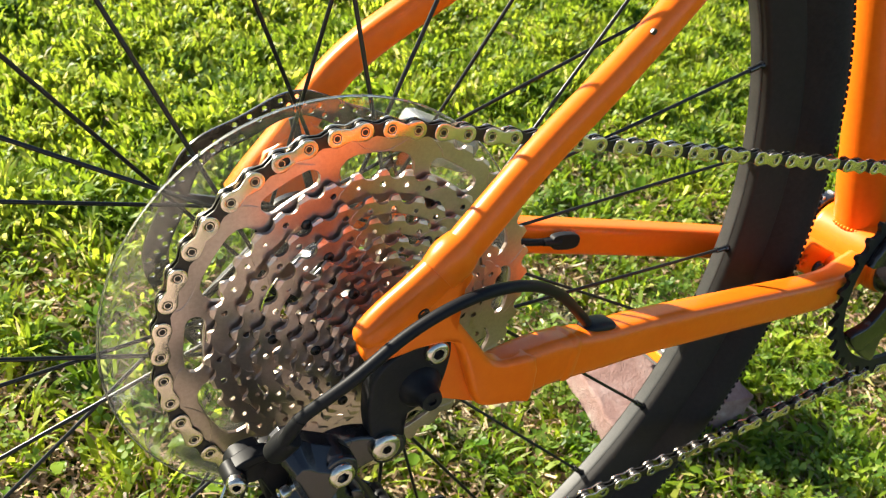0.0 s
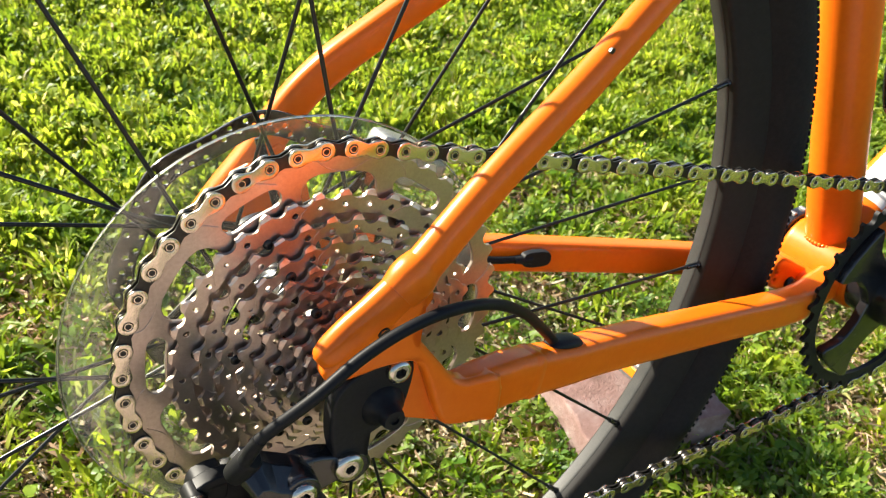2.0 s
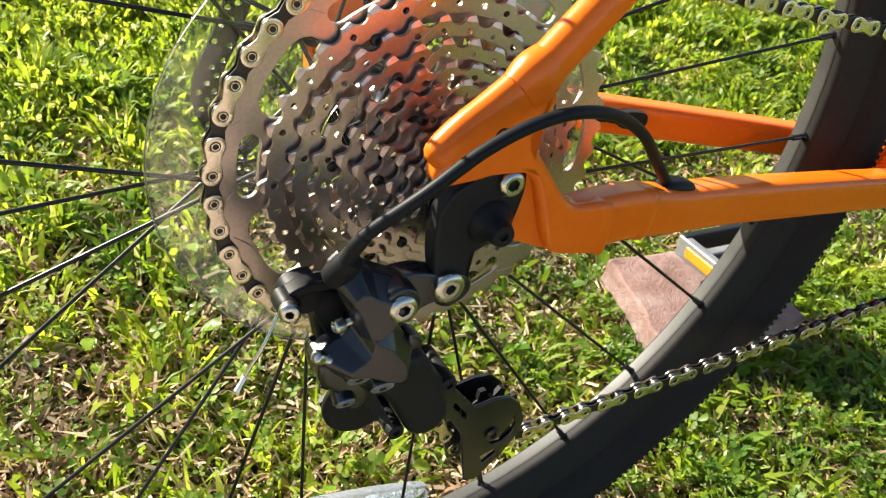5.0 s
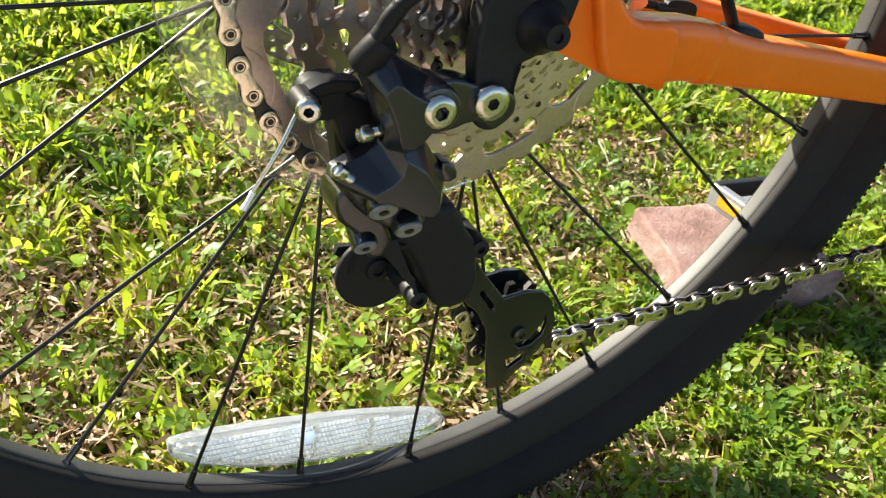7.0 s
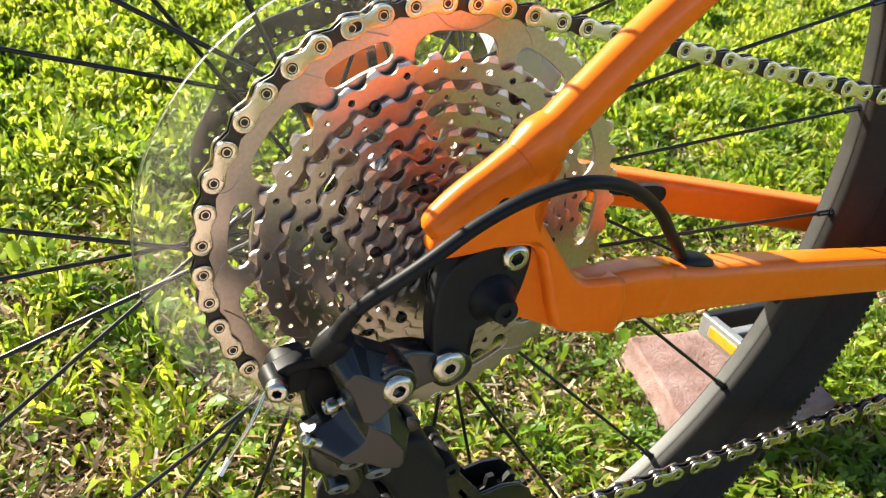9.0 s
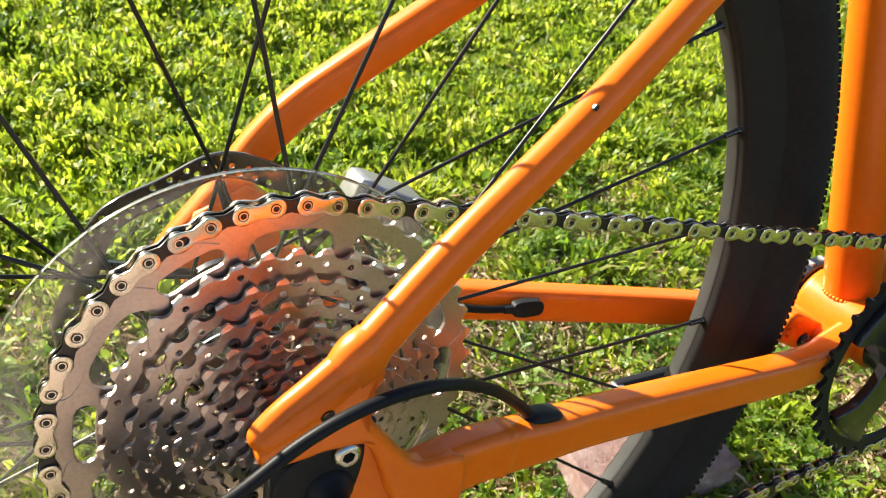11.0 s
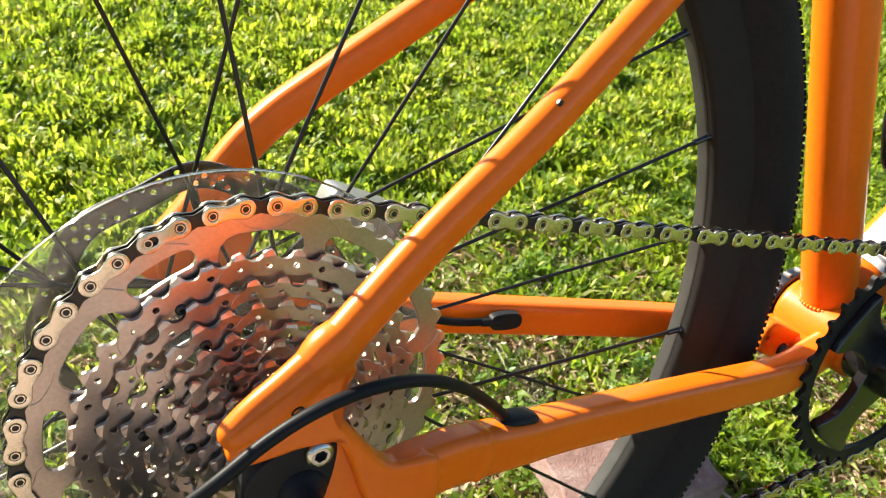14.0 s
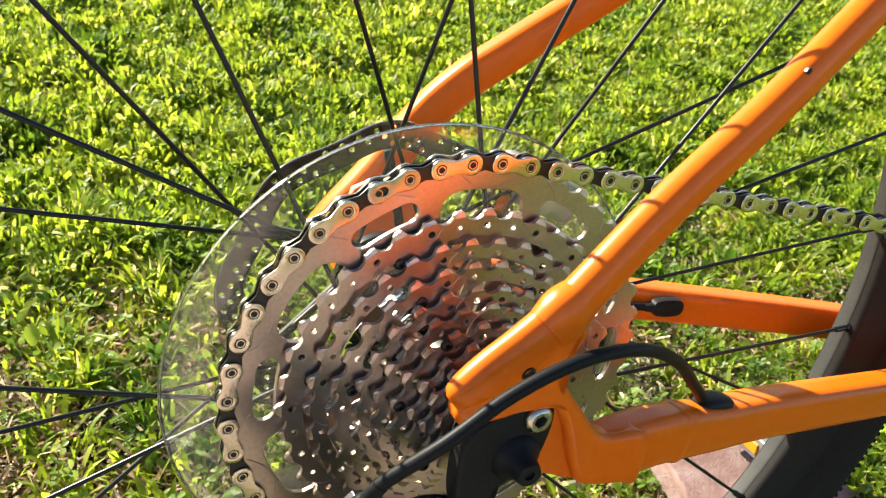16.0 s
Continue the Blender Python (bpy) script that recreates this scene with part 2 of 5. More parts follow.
def inset(loop, by):
    """A closed outline moved inwards, corner by corner."""
    p = [np.array(q, float) for q in loop]
    n = len(p)
    area = sum(a[0] * b[1] - b[0] * a[1] for a, b in zip(p, p[1:] + p[:1]))
    turn, out = (1.0 if area > 0 else -1.0), []
    for k in range(n):
        d1, d2 = p[k] - p[k - 1], p[(k + 1) % n] - p[k]
        n1, n2 = (turn * np.array((-d[1], d[0])) / (np.hypot(*d) or 1.0) for d in (d1, d2))
        out.append(tuple(p[k] + (n1 + n2) / max(1.0 + float(n1 @ n2), 0.6) * by))
    return out


def pillow(outline, y0, y1, edge, steps=4):
    """A thick plate in x and z whose edges are round towards both faces."""
    deep = min(edge, (y1 - y0) * 0.49)
    profile = [(edge * (1 - math.sin(q)), deep * (1 - math.cos(q))) for q in [0.5 * math.pi * k / steps for k in range(steps + 1)]]
    levels = [(a, y0 + b) for a, b in profile] + [(a, y1 - b) for a, b in profile[::-1]]
    bm = bmesh.new()
    rings = [[bm.verts.new((x, y, z)) for x, z in inset(outline, a)] for a, y in levels]
    n = len(outline)
    for a, b in zip(rings, rings[1:]):
        for i in range(n):
            bm.faces.new((a[i], a[(i + 1) % n], b[(i + 1) % n], b[i]))
    for ring in (rings[0], rings[-1]):
        bmesh.ops.triangulate(bm, faces=[bm.faces.new(ring)])
    return bm


def slab(outline, y0, y1, bevel=0.0, holes=(), segments=2, extra=()):
    """A flat plate in x and z, from y0 to y1, with holes and rounded edges; extra points steer its facets."""
    bm = bmesh.new()
    loops = [outline, *holes]
    flat, edges = [], []
    for loop in loops:
        k = len(flat)
        flat += [Vector((float(x), float(z))) for x, z in loop]
        edges += [(k + a, k + (a + 1) % len(loop)) for a in range(len(loop))]
    flat += [Vector((float(x), float(z))) for x, z in extra]
    co, _, tris, *_ = delaunay_2d_cdt(flat, edges, [], 0, 1e-7)
    tri = np.array(tris)
    pts = np.array([(c.x, c.y) for c in co])
    mids = pts[tri].mean(1)
    inside = np.zeros(len(mids), bool)
    for loop in loops:
        q = np.array([(float(x), float(z)) for x, z in loop])
        for a, c in zip(q, np.roll(q, -1, 0)):
            cross = (a[1] > mids[:, 1]) != (c[1] > mids[:, 1])
            at = a[0] + (mids[:, 1] - a[1]) / ((c[1] - a[1]) or 1e-12) * (c[0] - a[0])
            inside ^= cross & (mids[:, 0] < at)
    vs = [bm.verts.new((x, y0, z)) for x, z in pts]
    for t in tri[inside]:
        bm.faces.new([vs[int(k)] for k in t])
    bmesh.ops.delete(bm, geom=[v for v in bm.verts if not v.link_faces], context="VERTS")
    ex = bmesh.ops.extrude_face_region(bm, geom=bm.faces[:])
    bmesh.ops.translate(bm, vec=(0, y1 - y0, 0), verts=[v for v in ex["geom"] if isinstance(v, bmesh.types.BMVert)])
    bmesh.ops.recalc_face_normals(bm, faces=bm.faces)
    if bevel:
        rim = [e for e in bm.edges if len(e.link_faces) == 2 and abs(abs(e.link_faces[0].normal.y) - abs(e.link_faces[1].normal.y)) > 0.9]
        bmesh.ops.bevel(bm, geom=rim, offset=bevel, segments=segments, profile=0.5, affect="EDGES", clamp_overlap=True)
    return bm


def casting(outline, y_back, y_edge, y_front, shrink=0.6, shift=(0.0, 0.0), soft=0.0006):
    """A cast lump: straight flank, then flat facets up to a smaller front face."""
    bm = bmesh.new()
    cx, cz = (sum(c) / len(outline) for c in zip(*outline))
    rings = []
    for y, k, m in ((y_back, 1.0, 0.0), (y_edge, 1.0, 0.0), (y_front, shrink, 1.0)):
        rings.append([bm.verts.new((cx + (x - cx) * k + shift[0] * m, y, cz + (z - cz) * k + shift[1] * m)) for x, z in outline])
    n = len(outline)
    for a, b in zip(rings, rings[1:]):
        for i in range(n):
            bm.faces.new((a[i], a[(i + 1) % n], b[(i + 1) % n], b[i]))
    bm.faces.new(rings[0])
    bm.faces.new(rings[-1])
    bmesh.ops.recalc_face_normals(bm, faces=bm.faces[:])
    if soft:
        bmesh.ops.bevel(bm, geom=bm.edges[:], offset=soft, segments=2, profile=0.6, affect="EDGES", clamp_overlap=True)
    return bm


def rounded(points, steps=4):
    """A closed outline made smooth."""
    p = [np.array(q, float) for q in points]
    n, out = len(p), []
    for i in range(n):
        a, b, c, d = p[i - 1], p[i], p[(i + 1) % n], p[(i + 2) % n]
        for s in range(steps):
            t = s / steps
            out.append(tuple(0.5 * (2 * b + (c - a) * t + (2 * a - 5 * b + 4 * c - d) * t * t + (3 * b - a - 3 * c + d) * t ** 3)))
    return out


def ring_of(cx, cz, r, n=12, turn=0.0):
    return [(cx + r * math.cos(2 * math.pi * k / n + turn), cz + r * math.sin(2 * math.pi * k / n + turn)) for k in range(n)]


def box(cx, cy, cz, sx, sy, sz, bevel=0.0, m=None):
    bm = bmesh.new()
    bmesh.ops.create_cube(bm, size=1.0, matrix=Matrix.Translation((cx, cy, cz)) @ (m or Matrix()) @ Matrix.Diagonal((sx, sy, sz, 1)))
    if bevel:
        bmesh.ops.bevel(bm, geom=bm.edges[:], offset=bevel, segments=2, profile=0.5, affect="EDGES")
    return bm


def join(*bms):
    out = bmesh.new()
    for b in bms:
        me = bpy.data.meshes.new("tmp")
        b.to_mesh(me)
        b.free()
        out.from_mesh(me)
        bpy.data.meshes.remove(me)
    return out


# ---- ground ----
ground_bm = bmesh.new()
bmesh.ops.create_grid(ground_bm, x_segments=8, y_segments=8, size=150)
ground = new("ground", from_bm(ground_bm))
ground.data.materials.append(LAWN)
tagged(ground, "lawn ground of soil, thatch and thin turf", "ground", kind="structure")

# unseen pinkish slabs behind the camera, added so the sprockets mirror their tone
mirrored_slab_bm = bmesh.new()
for i in range(12):
    for k in range(12):
        slab_x, slab_y = 0.11 - 0.40 * i, -0.66 - 0.40 * k
        bmesh.ops.create_cube(mirrored_slab_bm, size=1.0, matrix=Matrix.Translation((slab_x, slab_y, 0.0)) @ Matrix.Diagonal((0.392, 0.392, 0.05, 1)))
bmesh.ops.bevel(mirrored_slab_bm, geom=mirrored_slab_bm.edges[:], offset=0.004, segments=1, affect="EDGES")
pavement = new("pavement", from_bm(mirrored_slab_bm))
pavement.data.materials.append(MIRRORED_SLAB)
tagged(pavement, "unseen pinkish slabs added to be mirrored in the sprockets", "pavement", kind="structure")

# ---- the bicycle ----
TO_WORLD = Matrix(((0.99992, -0.00195, 0.01262, 0.00000), (-0.00000, 0.98822, 0.15306, 0.00000), (-0.01277, -0.15305, 0.98814, 0.34660), (0, 0, 0, 1)))
bicycle = thing("bicycle", "orange bicycle with black wheels, a pedal propped on a brick", "bicycle", TO_WORLD)
MID = 0.0313  # the wheel's middle plane at the axle
SLANT = 0.016  # and how it drifts to the left on the way ahead


def mid(x):
    return MID + SLANT * x


# frame: seat tube, bottom bracket, stays, dropouts
BB = (0.4165, mid(0.4165), -0.0635)
frame_set = part("frame", lathe([(0.0, -0.037), (0.0215, -0.037), (0.0232, -0.035), (0.0236, -0.010), (0.0242, 0.018), (0.0238, 0.0215), (0.0218, 0.0230), (0.0, 0.0230)], 48, BB), ORANGE, bicycle, "glossy orange aluminium frame")
ST = np.array((0.4230, BB[1], -0.0635)), np.array((0.2945, BB[1], 0.352))
part("seat_tube", tube([(*(ST[0] * (1 - t) + ST[1] * t), 0.0185, 0.0185) for t in (0.03, 0.3, 0.6, 1.0)], 36, 2.0, (0, 1, 0)), ORANGE, frame_set)
part("down_tube", tube([(BB[0] + 0.012, BB[1], BB[2] + 0.012, 0.022, 0.022), (BB[0] + 0.5, BB[1] + 0.004, BB[2] + 0.43, 0.024, 0.024)], 36, 2.2, (0, 1, 0)), ORANGE, frame_set)
# weld beads round the seat tube's foot
bead = bmesh.new()
for k in range(44):
    q = 2 * math.pi * k / 44
    c = ST[0] + (ST[1] - ST[0]) * 0.044
    bmesh.ops.create_icosphere(bead, subdivisions=2, radius=0.0016, matrix=Matrix.Translation((c[0] + 0.0192 * math.cos(q), c[1] + 0.0185 * math.sin(q), c[2] + 0.007 * math.cos(q) * 0.3)))
part("weld", bead, ORANGE, frame_set)

STAY_R = [(0.034, -0.0535, -0.0077, 0.006, 0.0112), (0.046, -0.052, -0.0092, 0.008, 0.0121), (0.06, -0.049, -0.0107, 0.0086, 0.0122), (0.075, -0.046, -0.0124, 0.0088, 0.0119), (0.11, -0.039, -0.0201, 0.0088, 0.0109), (0.147, -0.032, -0.0264, 0.009, 0.0109), (0.24, -0.019, -0.0426, 0.009, 0.0108), (0.327, -0.006, -0.0581, 0.0092, 0.0108), (0.375, 0.01, -0.0666, 0.0095, 0.0109), (0.41, 0.02, -0.0676, 0.0095, 0.0102)]
STAY_L = [(x, 2 * mid(x) - y, z - 0.0096, w, h * 1.01) for x, y, z, w, h in STAY_R]
part("chain_stay", tube(smooth_path(STAY_R, 6), 32, 4.5), ORANGE, frame_set)
part("chain_stay", tube(smooth_path(STAY_L, 6), 32, 4.5), ORANGE, frame_set)
SEAT_R = [(-0.0300, -0.0553, 0.0300, 0.0020, 0.0028), (-0.0278, -0.0553, 0.0316, 0.0046, 0.0058), (-0.0225, -0.0553, 0.0350, 0.0057, 0.0076), (-0.0150, -0.0553, 0.0400, 0.0060, 0.0088), (-0.0060, -0.0552, 0.0460, 0.0062, 0.0092), (0.0040, -0.0548, 0.0536, 0.0064, 0.0092), (0.0135, -0.0540, 0.0615, 0.0068, 0.0088), (0.0518, -0.047, 0.0938, 0.0067, 0.0084), (0.1098, -0.0365, 0.1363, 0.0067, 0.0082), (0.2015, -0.016, 0.2082, 0.0068, 0.0082), (0.3165, 0.018, 0.2985, 0.0068, 0.0082)]
part("seat_stay", tube(smooth_path(SEAT_R, 6), 36, 2.3), ORANGE, frame_set)
SEAT_L = [(-0.0160, 0.122, 0.008, 0.00868, 0.0111), (-0.0065, 0.1215, 0.0213, 0.00868, 0.01061), (0.012, 0.1212, 0.043, 0.00849, 0.01023), (0.029, 0.12, 0.0665, 0.0083, 0.00984), (0.048, 0.1165, 0.087, 0.00811, 0.00965), (0.076, 0.1125, 0.1075, 0.00791, 0.00946), (0.15, 0.103, 0.158, 0.00772, 0.00926), (0.22, 0.085, 0.212, 0.00733, 0.00868), (0.315, 0.056, 0.3, 0.00733, 0.00868)]
part("seat_stay", tube(smooth_path(SEAT_L, 6), 36, 3.0), ORANGE, frame_set)
DROP = rounded([(0.0040, 0.0545), (-0.0060, 0.0470), (-0.0150, 0.0405), (-0.0225, 0.0345), (-0.0282, 0.0296), (-0.0290, 0.0250), (-0.0262, 0.0209), (-0.0210, 0.0204), (-0.0105, 0.0212), (-0.0038, 0.0222), (0.0095, 0.0216), (0.0140, 0.0186), (0.0168, 0.0135), (0.0195, 0.0060), (0.0250, -0.0100), (0.0310, -0.0185), (0.0487, -0.0220), (0.0580, -0.0230), (0.0580, 0.0000), (0.0400, 0.0030), (0.0320, 0.0075), (0.0255, 0.0160), (0.0175, 0.0265), (0.0125, 0.0345), (0.0140, 0.0430), (0.0190, 0.0520), (0.0120, 0.0600)], 3)
part("recess", slab([(0.0150, 0.0225), (0.0230, 0.0180), (0.0310, -0.0185), (0.0060, -0.0080), (0.0060, 0.0045), (0.0100, 0.0150)], -0.0552, -0.0485, 0.0), ORANGE, frame_set)
part("weld", tube(smooth_path([(0.0040, -0.0552, 0.0535, 0.0066, 0.0096), (0.0080, -0.0547, 0.0570, 0.0076, 0.0104), (0.0118, -0.0543, 0.0604, 0.0078, 0.0103), (0.0158, -0.0537, 0.0638, 0.0068, 0.0090)], 5), 32, 2.4), ORANGE, frame_set)
# no bore: a dark disc in a rim holds the hole's shade
part("bolt_hole_disc", lathe([(0.0, -0.0606), (0.0019, -0.0606), (0.0020, -0.0616), (0.0024, -0.0617), (0.0027, -0.0612), (0.0027, -0.0570), (0.0, -0.0570)], 20, (-0.0042, 0.0, 0.0405)), INNER, frame_set, "dark disc and rim standing for the shaded hole in the dropout")
part("paint_chip", slab(rounded([(0.1028, 0.1405), (0.1042, 0.1422), (0.1056, 0.1412), (0.1044, 0.1394)], 2), -0.0437, -0.0420, 0.0002), INNER, frame_set, "dark chip in the orange paint")
part("weld", tube(smooth_path([(0.0800, -0.0450, -0.0136, 0.0088, 0.0118), (0.0835, -0.0443, -0.0144, 0.0092, 0.0124), (0.0870, -0.0436, -0.0152, 0.0088, 0.0116)], 4), 32, 4.5), ORANGE, frame_set)
part("dropout", pillow(DROP, -0.0602, -0.0500, 0.0030, 4), ORANGE, frame_set)
part("dropout", slab([(0.0200, 0.0500), (-0.0060, 0.0360), (-0.0140, 0.0180), (-0.0120, -0.0100), (0.0050, -0.0180), (0.0580, -0.0235), (0.0580, 0.0005), (0.0400, 0.0100), (0.0330, 0.0400)], 2 * MID + 0.0480, 2 * MID + 0.0600, 0.002), ORANGE, frame_set)
# yoke between the stays, with its bolt and fender hole
part("yoke", slab(rounded([(0.3505, -0.0670), (0.3550, -0.0510), (0.3640, -0.0500), (0.3800, -0.0590), (0.4000, -0.0690), (0.4080, -0.0770), (0.3900, -0.0830), (0.3740, -0.0810), (0.3600, -0.0740)], 2), 0.0300, 0.0480, 0.0035, [ring_of(0.3575, -0.0600, 0.0014, 8), ring_of(0.3565, -0.0655, 0.0012, 8), ring_of(0.3835, -0.0772, 0.0013, 8)]), ORANGE, frame_set)
part("yoke", tube(smooth_path([(0.3960, 0.0120, -0.0735, 0.0095, 0.0080), (0.3920, 0.0200, -0.0730, 0.0100, 0.0085), (0.3880, 0.0400, -0.0720, 0.0100, 0.0085), (0.3960, 0.0700, -0.0720, 0.0100, 0.0080)], 5), 20, 3.0, (0, 0, 1)), ORANGE, frame_set)
yoke_bolt = lathe([(0.0, -0.0050), (0.0025, -0.0048), (0.0045, -0.0030), (0.0052, 0.0), (0.0, 0.0)], 18)
part("bolt", yoke_bolt, BLACK, frame_set, "black bolt in the yoke", Matrix.Translation((0.3727, 0.0300, -0.0713)))
cup = part("bearing_cup", lathe([(0.0, 0.0610), (0.0250, 0.0610), (0.0262, 0.0622), (0.0262, 0.0705), (0.0245, 0.0720), (0.0, 0.0720)], 40, (BB[0], 0.0, BB[2])), BLACK, frame_set, "black bottom bracket cup")
for k in range(16):
    q = 2 * math.pi * k / 16
    part("cup_notch", box(BB[0] + 0.0262 * math.cos(q), 0.0664, BB[2] + 0.0262 * math.sin(q), 0.0030, 0.0060, 0.0030, 0.0006), GREY, cup)
# sticker on the down tube
sticker = bmesh.new()
axis = Vector((0.5, 0.004, 0.43)).normalized()
cols = []
for i in range(9):
    base = Vector(BB) + axis * (0.046 + 0.09 * i / 8)
    sidev = axis.cross(Vector((0, 1, 0))).normalized()
    col = []
    for k in range(9):
        q = radians(-35 - 80 * k / 8)
        col.append(sticker.verts.new(base + (-sidev * math.sin(q) * -0.0244 * -1 + Vector((0, -1, 0)) * math.cos(q) * 0.0232)))
    cols.append(col)
for a, b in zip(cols, cols[1:]):
    for k in range(8):
        sticker.faces.new((a[k], a[k + 1], b[k + 1], b[k]))
sticker_ob = part("sticker", sticker, PAPER, frame_set, "white paper sticker with grey print")
for i in range(17):
    row = bmesh.new()
    prev = None
    for k in range(8):
        q = radians(-41 - 68 * (1 - 0.35 * ((i * 5) % 4 == 0)) * k / 7)
        pair = []
        for da in (0.0, 0.0020):
            base = Vector(BB) + axis * (0.052 + 0.0048 * i + da)
            pair.append(row.verts.new(base + sidev * math.sin(q) * -0.0250 + Vector((0, -1, 0)) * math.cos(q) * 0.0238))
        if prev:
            row.faces.new((prev[0], pair[0], pair[1], prev[1]))
        prev = pair
    part("print_bar", row, PRINT, sticker_ob)

cage_path = [(0.520, BB[1], 0.0480, 0.0050, 0.0022), (0.470, BB[1], 0.0440, 0.0060, 0.0022), (0.442, BB[1], 0.0500, 0.0070, 0.0025), (0.4310, BB[1], 0.0700, 0.0080, 0.0030), (0.4270, BB[1], 0.0920, 0.0080, 0.0030), (0.4330, BB[1], 0.1140, 0.0070, 0.0025), (0.4600, BB[1], 0.1400, 0.0060, 0.0022), (0.5600, BB[1], 0.1900, 0.0060, 0.0022)]
part("bottle_cage", tube(smooth_path(cage_path, 6), 16, 3.0, (0, 1, 0)), BLACK, bicycle, "black bottle cage on the down tube")

# ---- rear wheel ----
WHEEL = Matrix.Translation((0.0001, 0.039, -0.0018)) @ Matrix.Rotation(0.016, 4, "Z")
RIM_Y = -0.0077
rim = [(0.2798, 0.0), (0.2800, 0.0050), (0.2806, 0.0072), (0.2822, 0.0088), (0.2920, 0.0122), (0.3000, 0.0148), (0.3020, 0.0146), (0.3015, 0.0125), (0.2960, 0.0120), (0.2960, -0.0120), (0.3015, -0.0125), (0.3020, -0.0146), (0.3000, -0.0148), (0.2920, -0.0122), (0.2822, -0.0088), (0.2806, -0.0072), (0.2800, -0.0050)]
wheel = part("rear_wheel", lathe([(r, y + RIM_Y) for r, y in rim], 160, closed=True), RIM, bicycle, "rear wheel with a black rim and tyre", WHEEL)
TYRE = [(0.2985, 0.0118), (0.3020, 0.0150), (0.3060, 0.0195), (0.3115, 0.0235), (0.3175, 0.0255), (0.3235, 0.0250), (0.3290, 0.0225), (0.3330, 0.0185), (0.3358, 0.0120), (0.3368, 0.0)]
part("rim_bed", lathe([(0.2799, -0.0020), (0.2795, -0.0016), (0.2793, 0.0), (0.2794, 0.0040), (0.2797, 0.0066)], 160, (0, RIM_Y, 0)), RIM_BED, wheel, "dusty grey inner face of the rim, paler for its sunlit strip")
tyre_profile = TYRE + [(r, -y) for r, y in TYRE[-2::-1]]
tyre = part("tyre", lathe([(r, y + RIM_Y) for r, y in tyre_profile], 160), RUBBER, wheel, "black knobbed rubber tyre")
knobs = []
kv, kf = [], []
for row, (off, rr, size, tall) in enumerate([(0.0215, 0.3300, 0.0030, 0.0013), (0.0150, 0.3342, 0.0032, 0.0012), (0.0085, 0.3362, 0.0034, 0.0011), (0.0025, 0.3368, 0.0034, 0.0011)]):
    for sgn in (-1, 1):
        for k in range(440):
            q = 2 * math.pi * (k + 0.5 * (row % 2) + 0.25 * (sgn > 0)) / 440
            lean = math.atan2(off, rr - 0.309) * sgn
            radial = Vector((math.cos(q), 0, math.sin(q)))
            along = Vector((-math.sin(q), 0, math.cos(q)))
            out = radial * math.cos(lean) + Vector((0, 1, 0)) * math.sin(lean)
            side = radial * -math.sin(lean) + Vector((0, 1, 0)) * math.cos(lean)
            c = radial * rr + Vector((0, off * sgn + RIM_Y, 0))
            b = len(kv)
            for lv, sc in ((-0.002, 1.0), (tall, 0.72)):
                for sx, sy in ((-1, -1), (1, -1), (1, 1), (-1, 1)):
                    kv.append(c + out * lv + along * (sx * size * 0.5 * sc) + side * (sy * size * 0.55 * sc))
            kf += [(b + 4, b + 5, b + 6, b + 7), (b, b + 1, b + 5, b + 4), (b + 1, b + 2, b + 6, b + 5), (b + 2, b + 3, b + 7, b + 6), (b + 3, b, b + 4, b + 7)]
tagged(part("tread_knob", mesh_from(kv, kf, False), RUBBER, wheel, "small rubber tread knobs"), kind="stuff")
hub_profile = [(0.0, -0.0300), (0.010, -0.0300), (0.0285, -0.0285), (0.0300, -0.0270), (0.0300, -0.0255), (0.0285, -0.0245), (0.0160, -0.0200), (0.0145, 0.0), (0.0160, 0.0240), (0.0275, 0.0300), (0.0290, 0.0310), (0.0290, 0.0330), (0.0270, 0.0340), (0.0170, 0.0350), (0.0165, 0.0480), (0.0100, 0.0490), (0.0, 0.0490)]
part("hub", lathe(hub_profile, 40), BLACK, wheel, "black hub shell")
PATTERN = {0: ("R", 1), 1: ("L", 1), 2: ("R", -1), 3: ("L", -1)}
spoke_mesh = {}
for k in range(28):
    flange, sense = PATTERN[k % 4]
    th = radians(18.386 + k * 360 / 28)
    hb = th + sense * radians(77.0)
    rf, yf = (0.0259, -0.0264) if flange == "R" else (0.0250, 0.0313)
    yf += 0.0016 * sense
    a = Vector((rf * math.cos(hb), yf, rf * math.sin(hb)))
    b = Vector((0.2815 * math.cos(th), RIM_Y + (0.002 if flange == "L" else -0.002), 0.2815 * math.sin(th)))
    d = b - a
    turn = Matrix.Translation(a) @ d.to_track_quat("Y", "Z").to_matrix().to_4x4()
    if flange not in spoke_mesh:
        L = d.length
        s = from_bm(lathe([(0.0, 0.0), (0.00115, 0.0), (0.00115, 0.012), (0.00100, 0.020), (0.00100, L - 0.02), (0.00115, L - 0.014), (0.00115, L), (0.0, L)], 8), True)
        nip = from_bm(lathe([(0.0, L - 0.0125), (0.0016, L - 0.0125), (0.0019, L - 0.012), (0.0019, L - 0.0035), (0.0027, L - 0.002), (0.0027, L + 0.001), (0.0, L + 0.001)], 8), True)
        s.materials.append(SPOKE)
        nip.materials.append(BLACK)
        spoke_mesh[flange] = s, nip
    part("spoke", spoke_mesh[flange][0], None, wheel, "", turn)
    part("nipple", spoke_mesh[flange][1], None, wheel, "", turn)

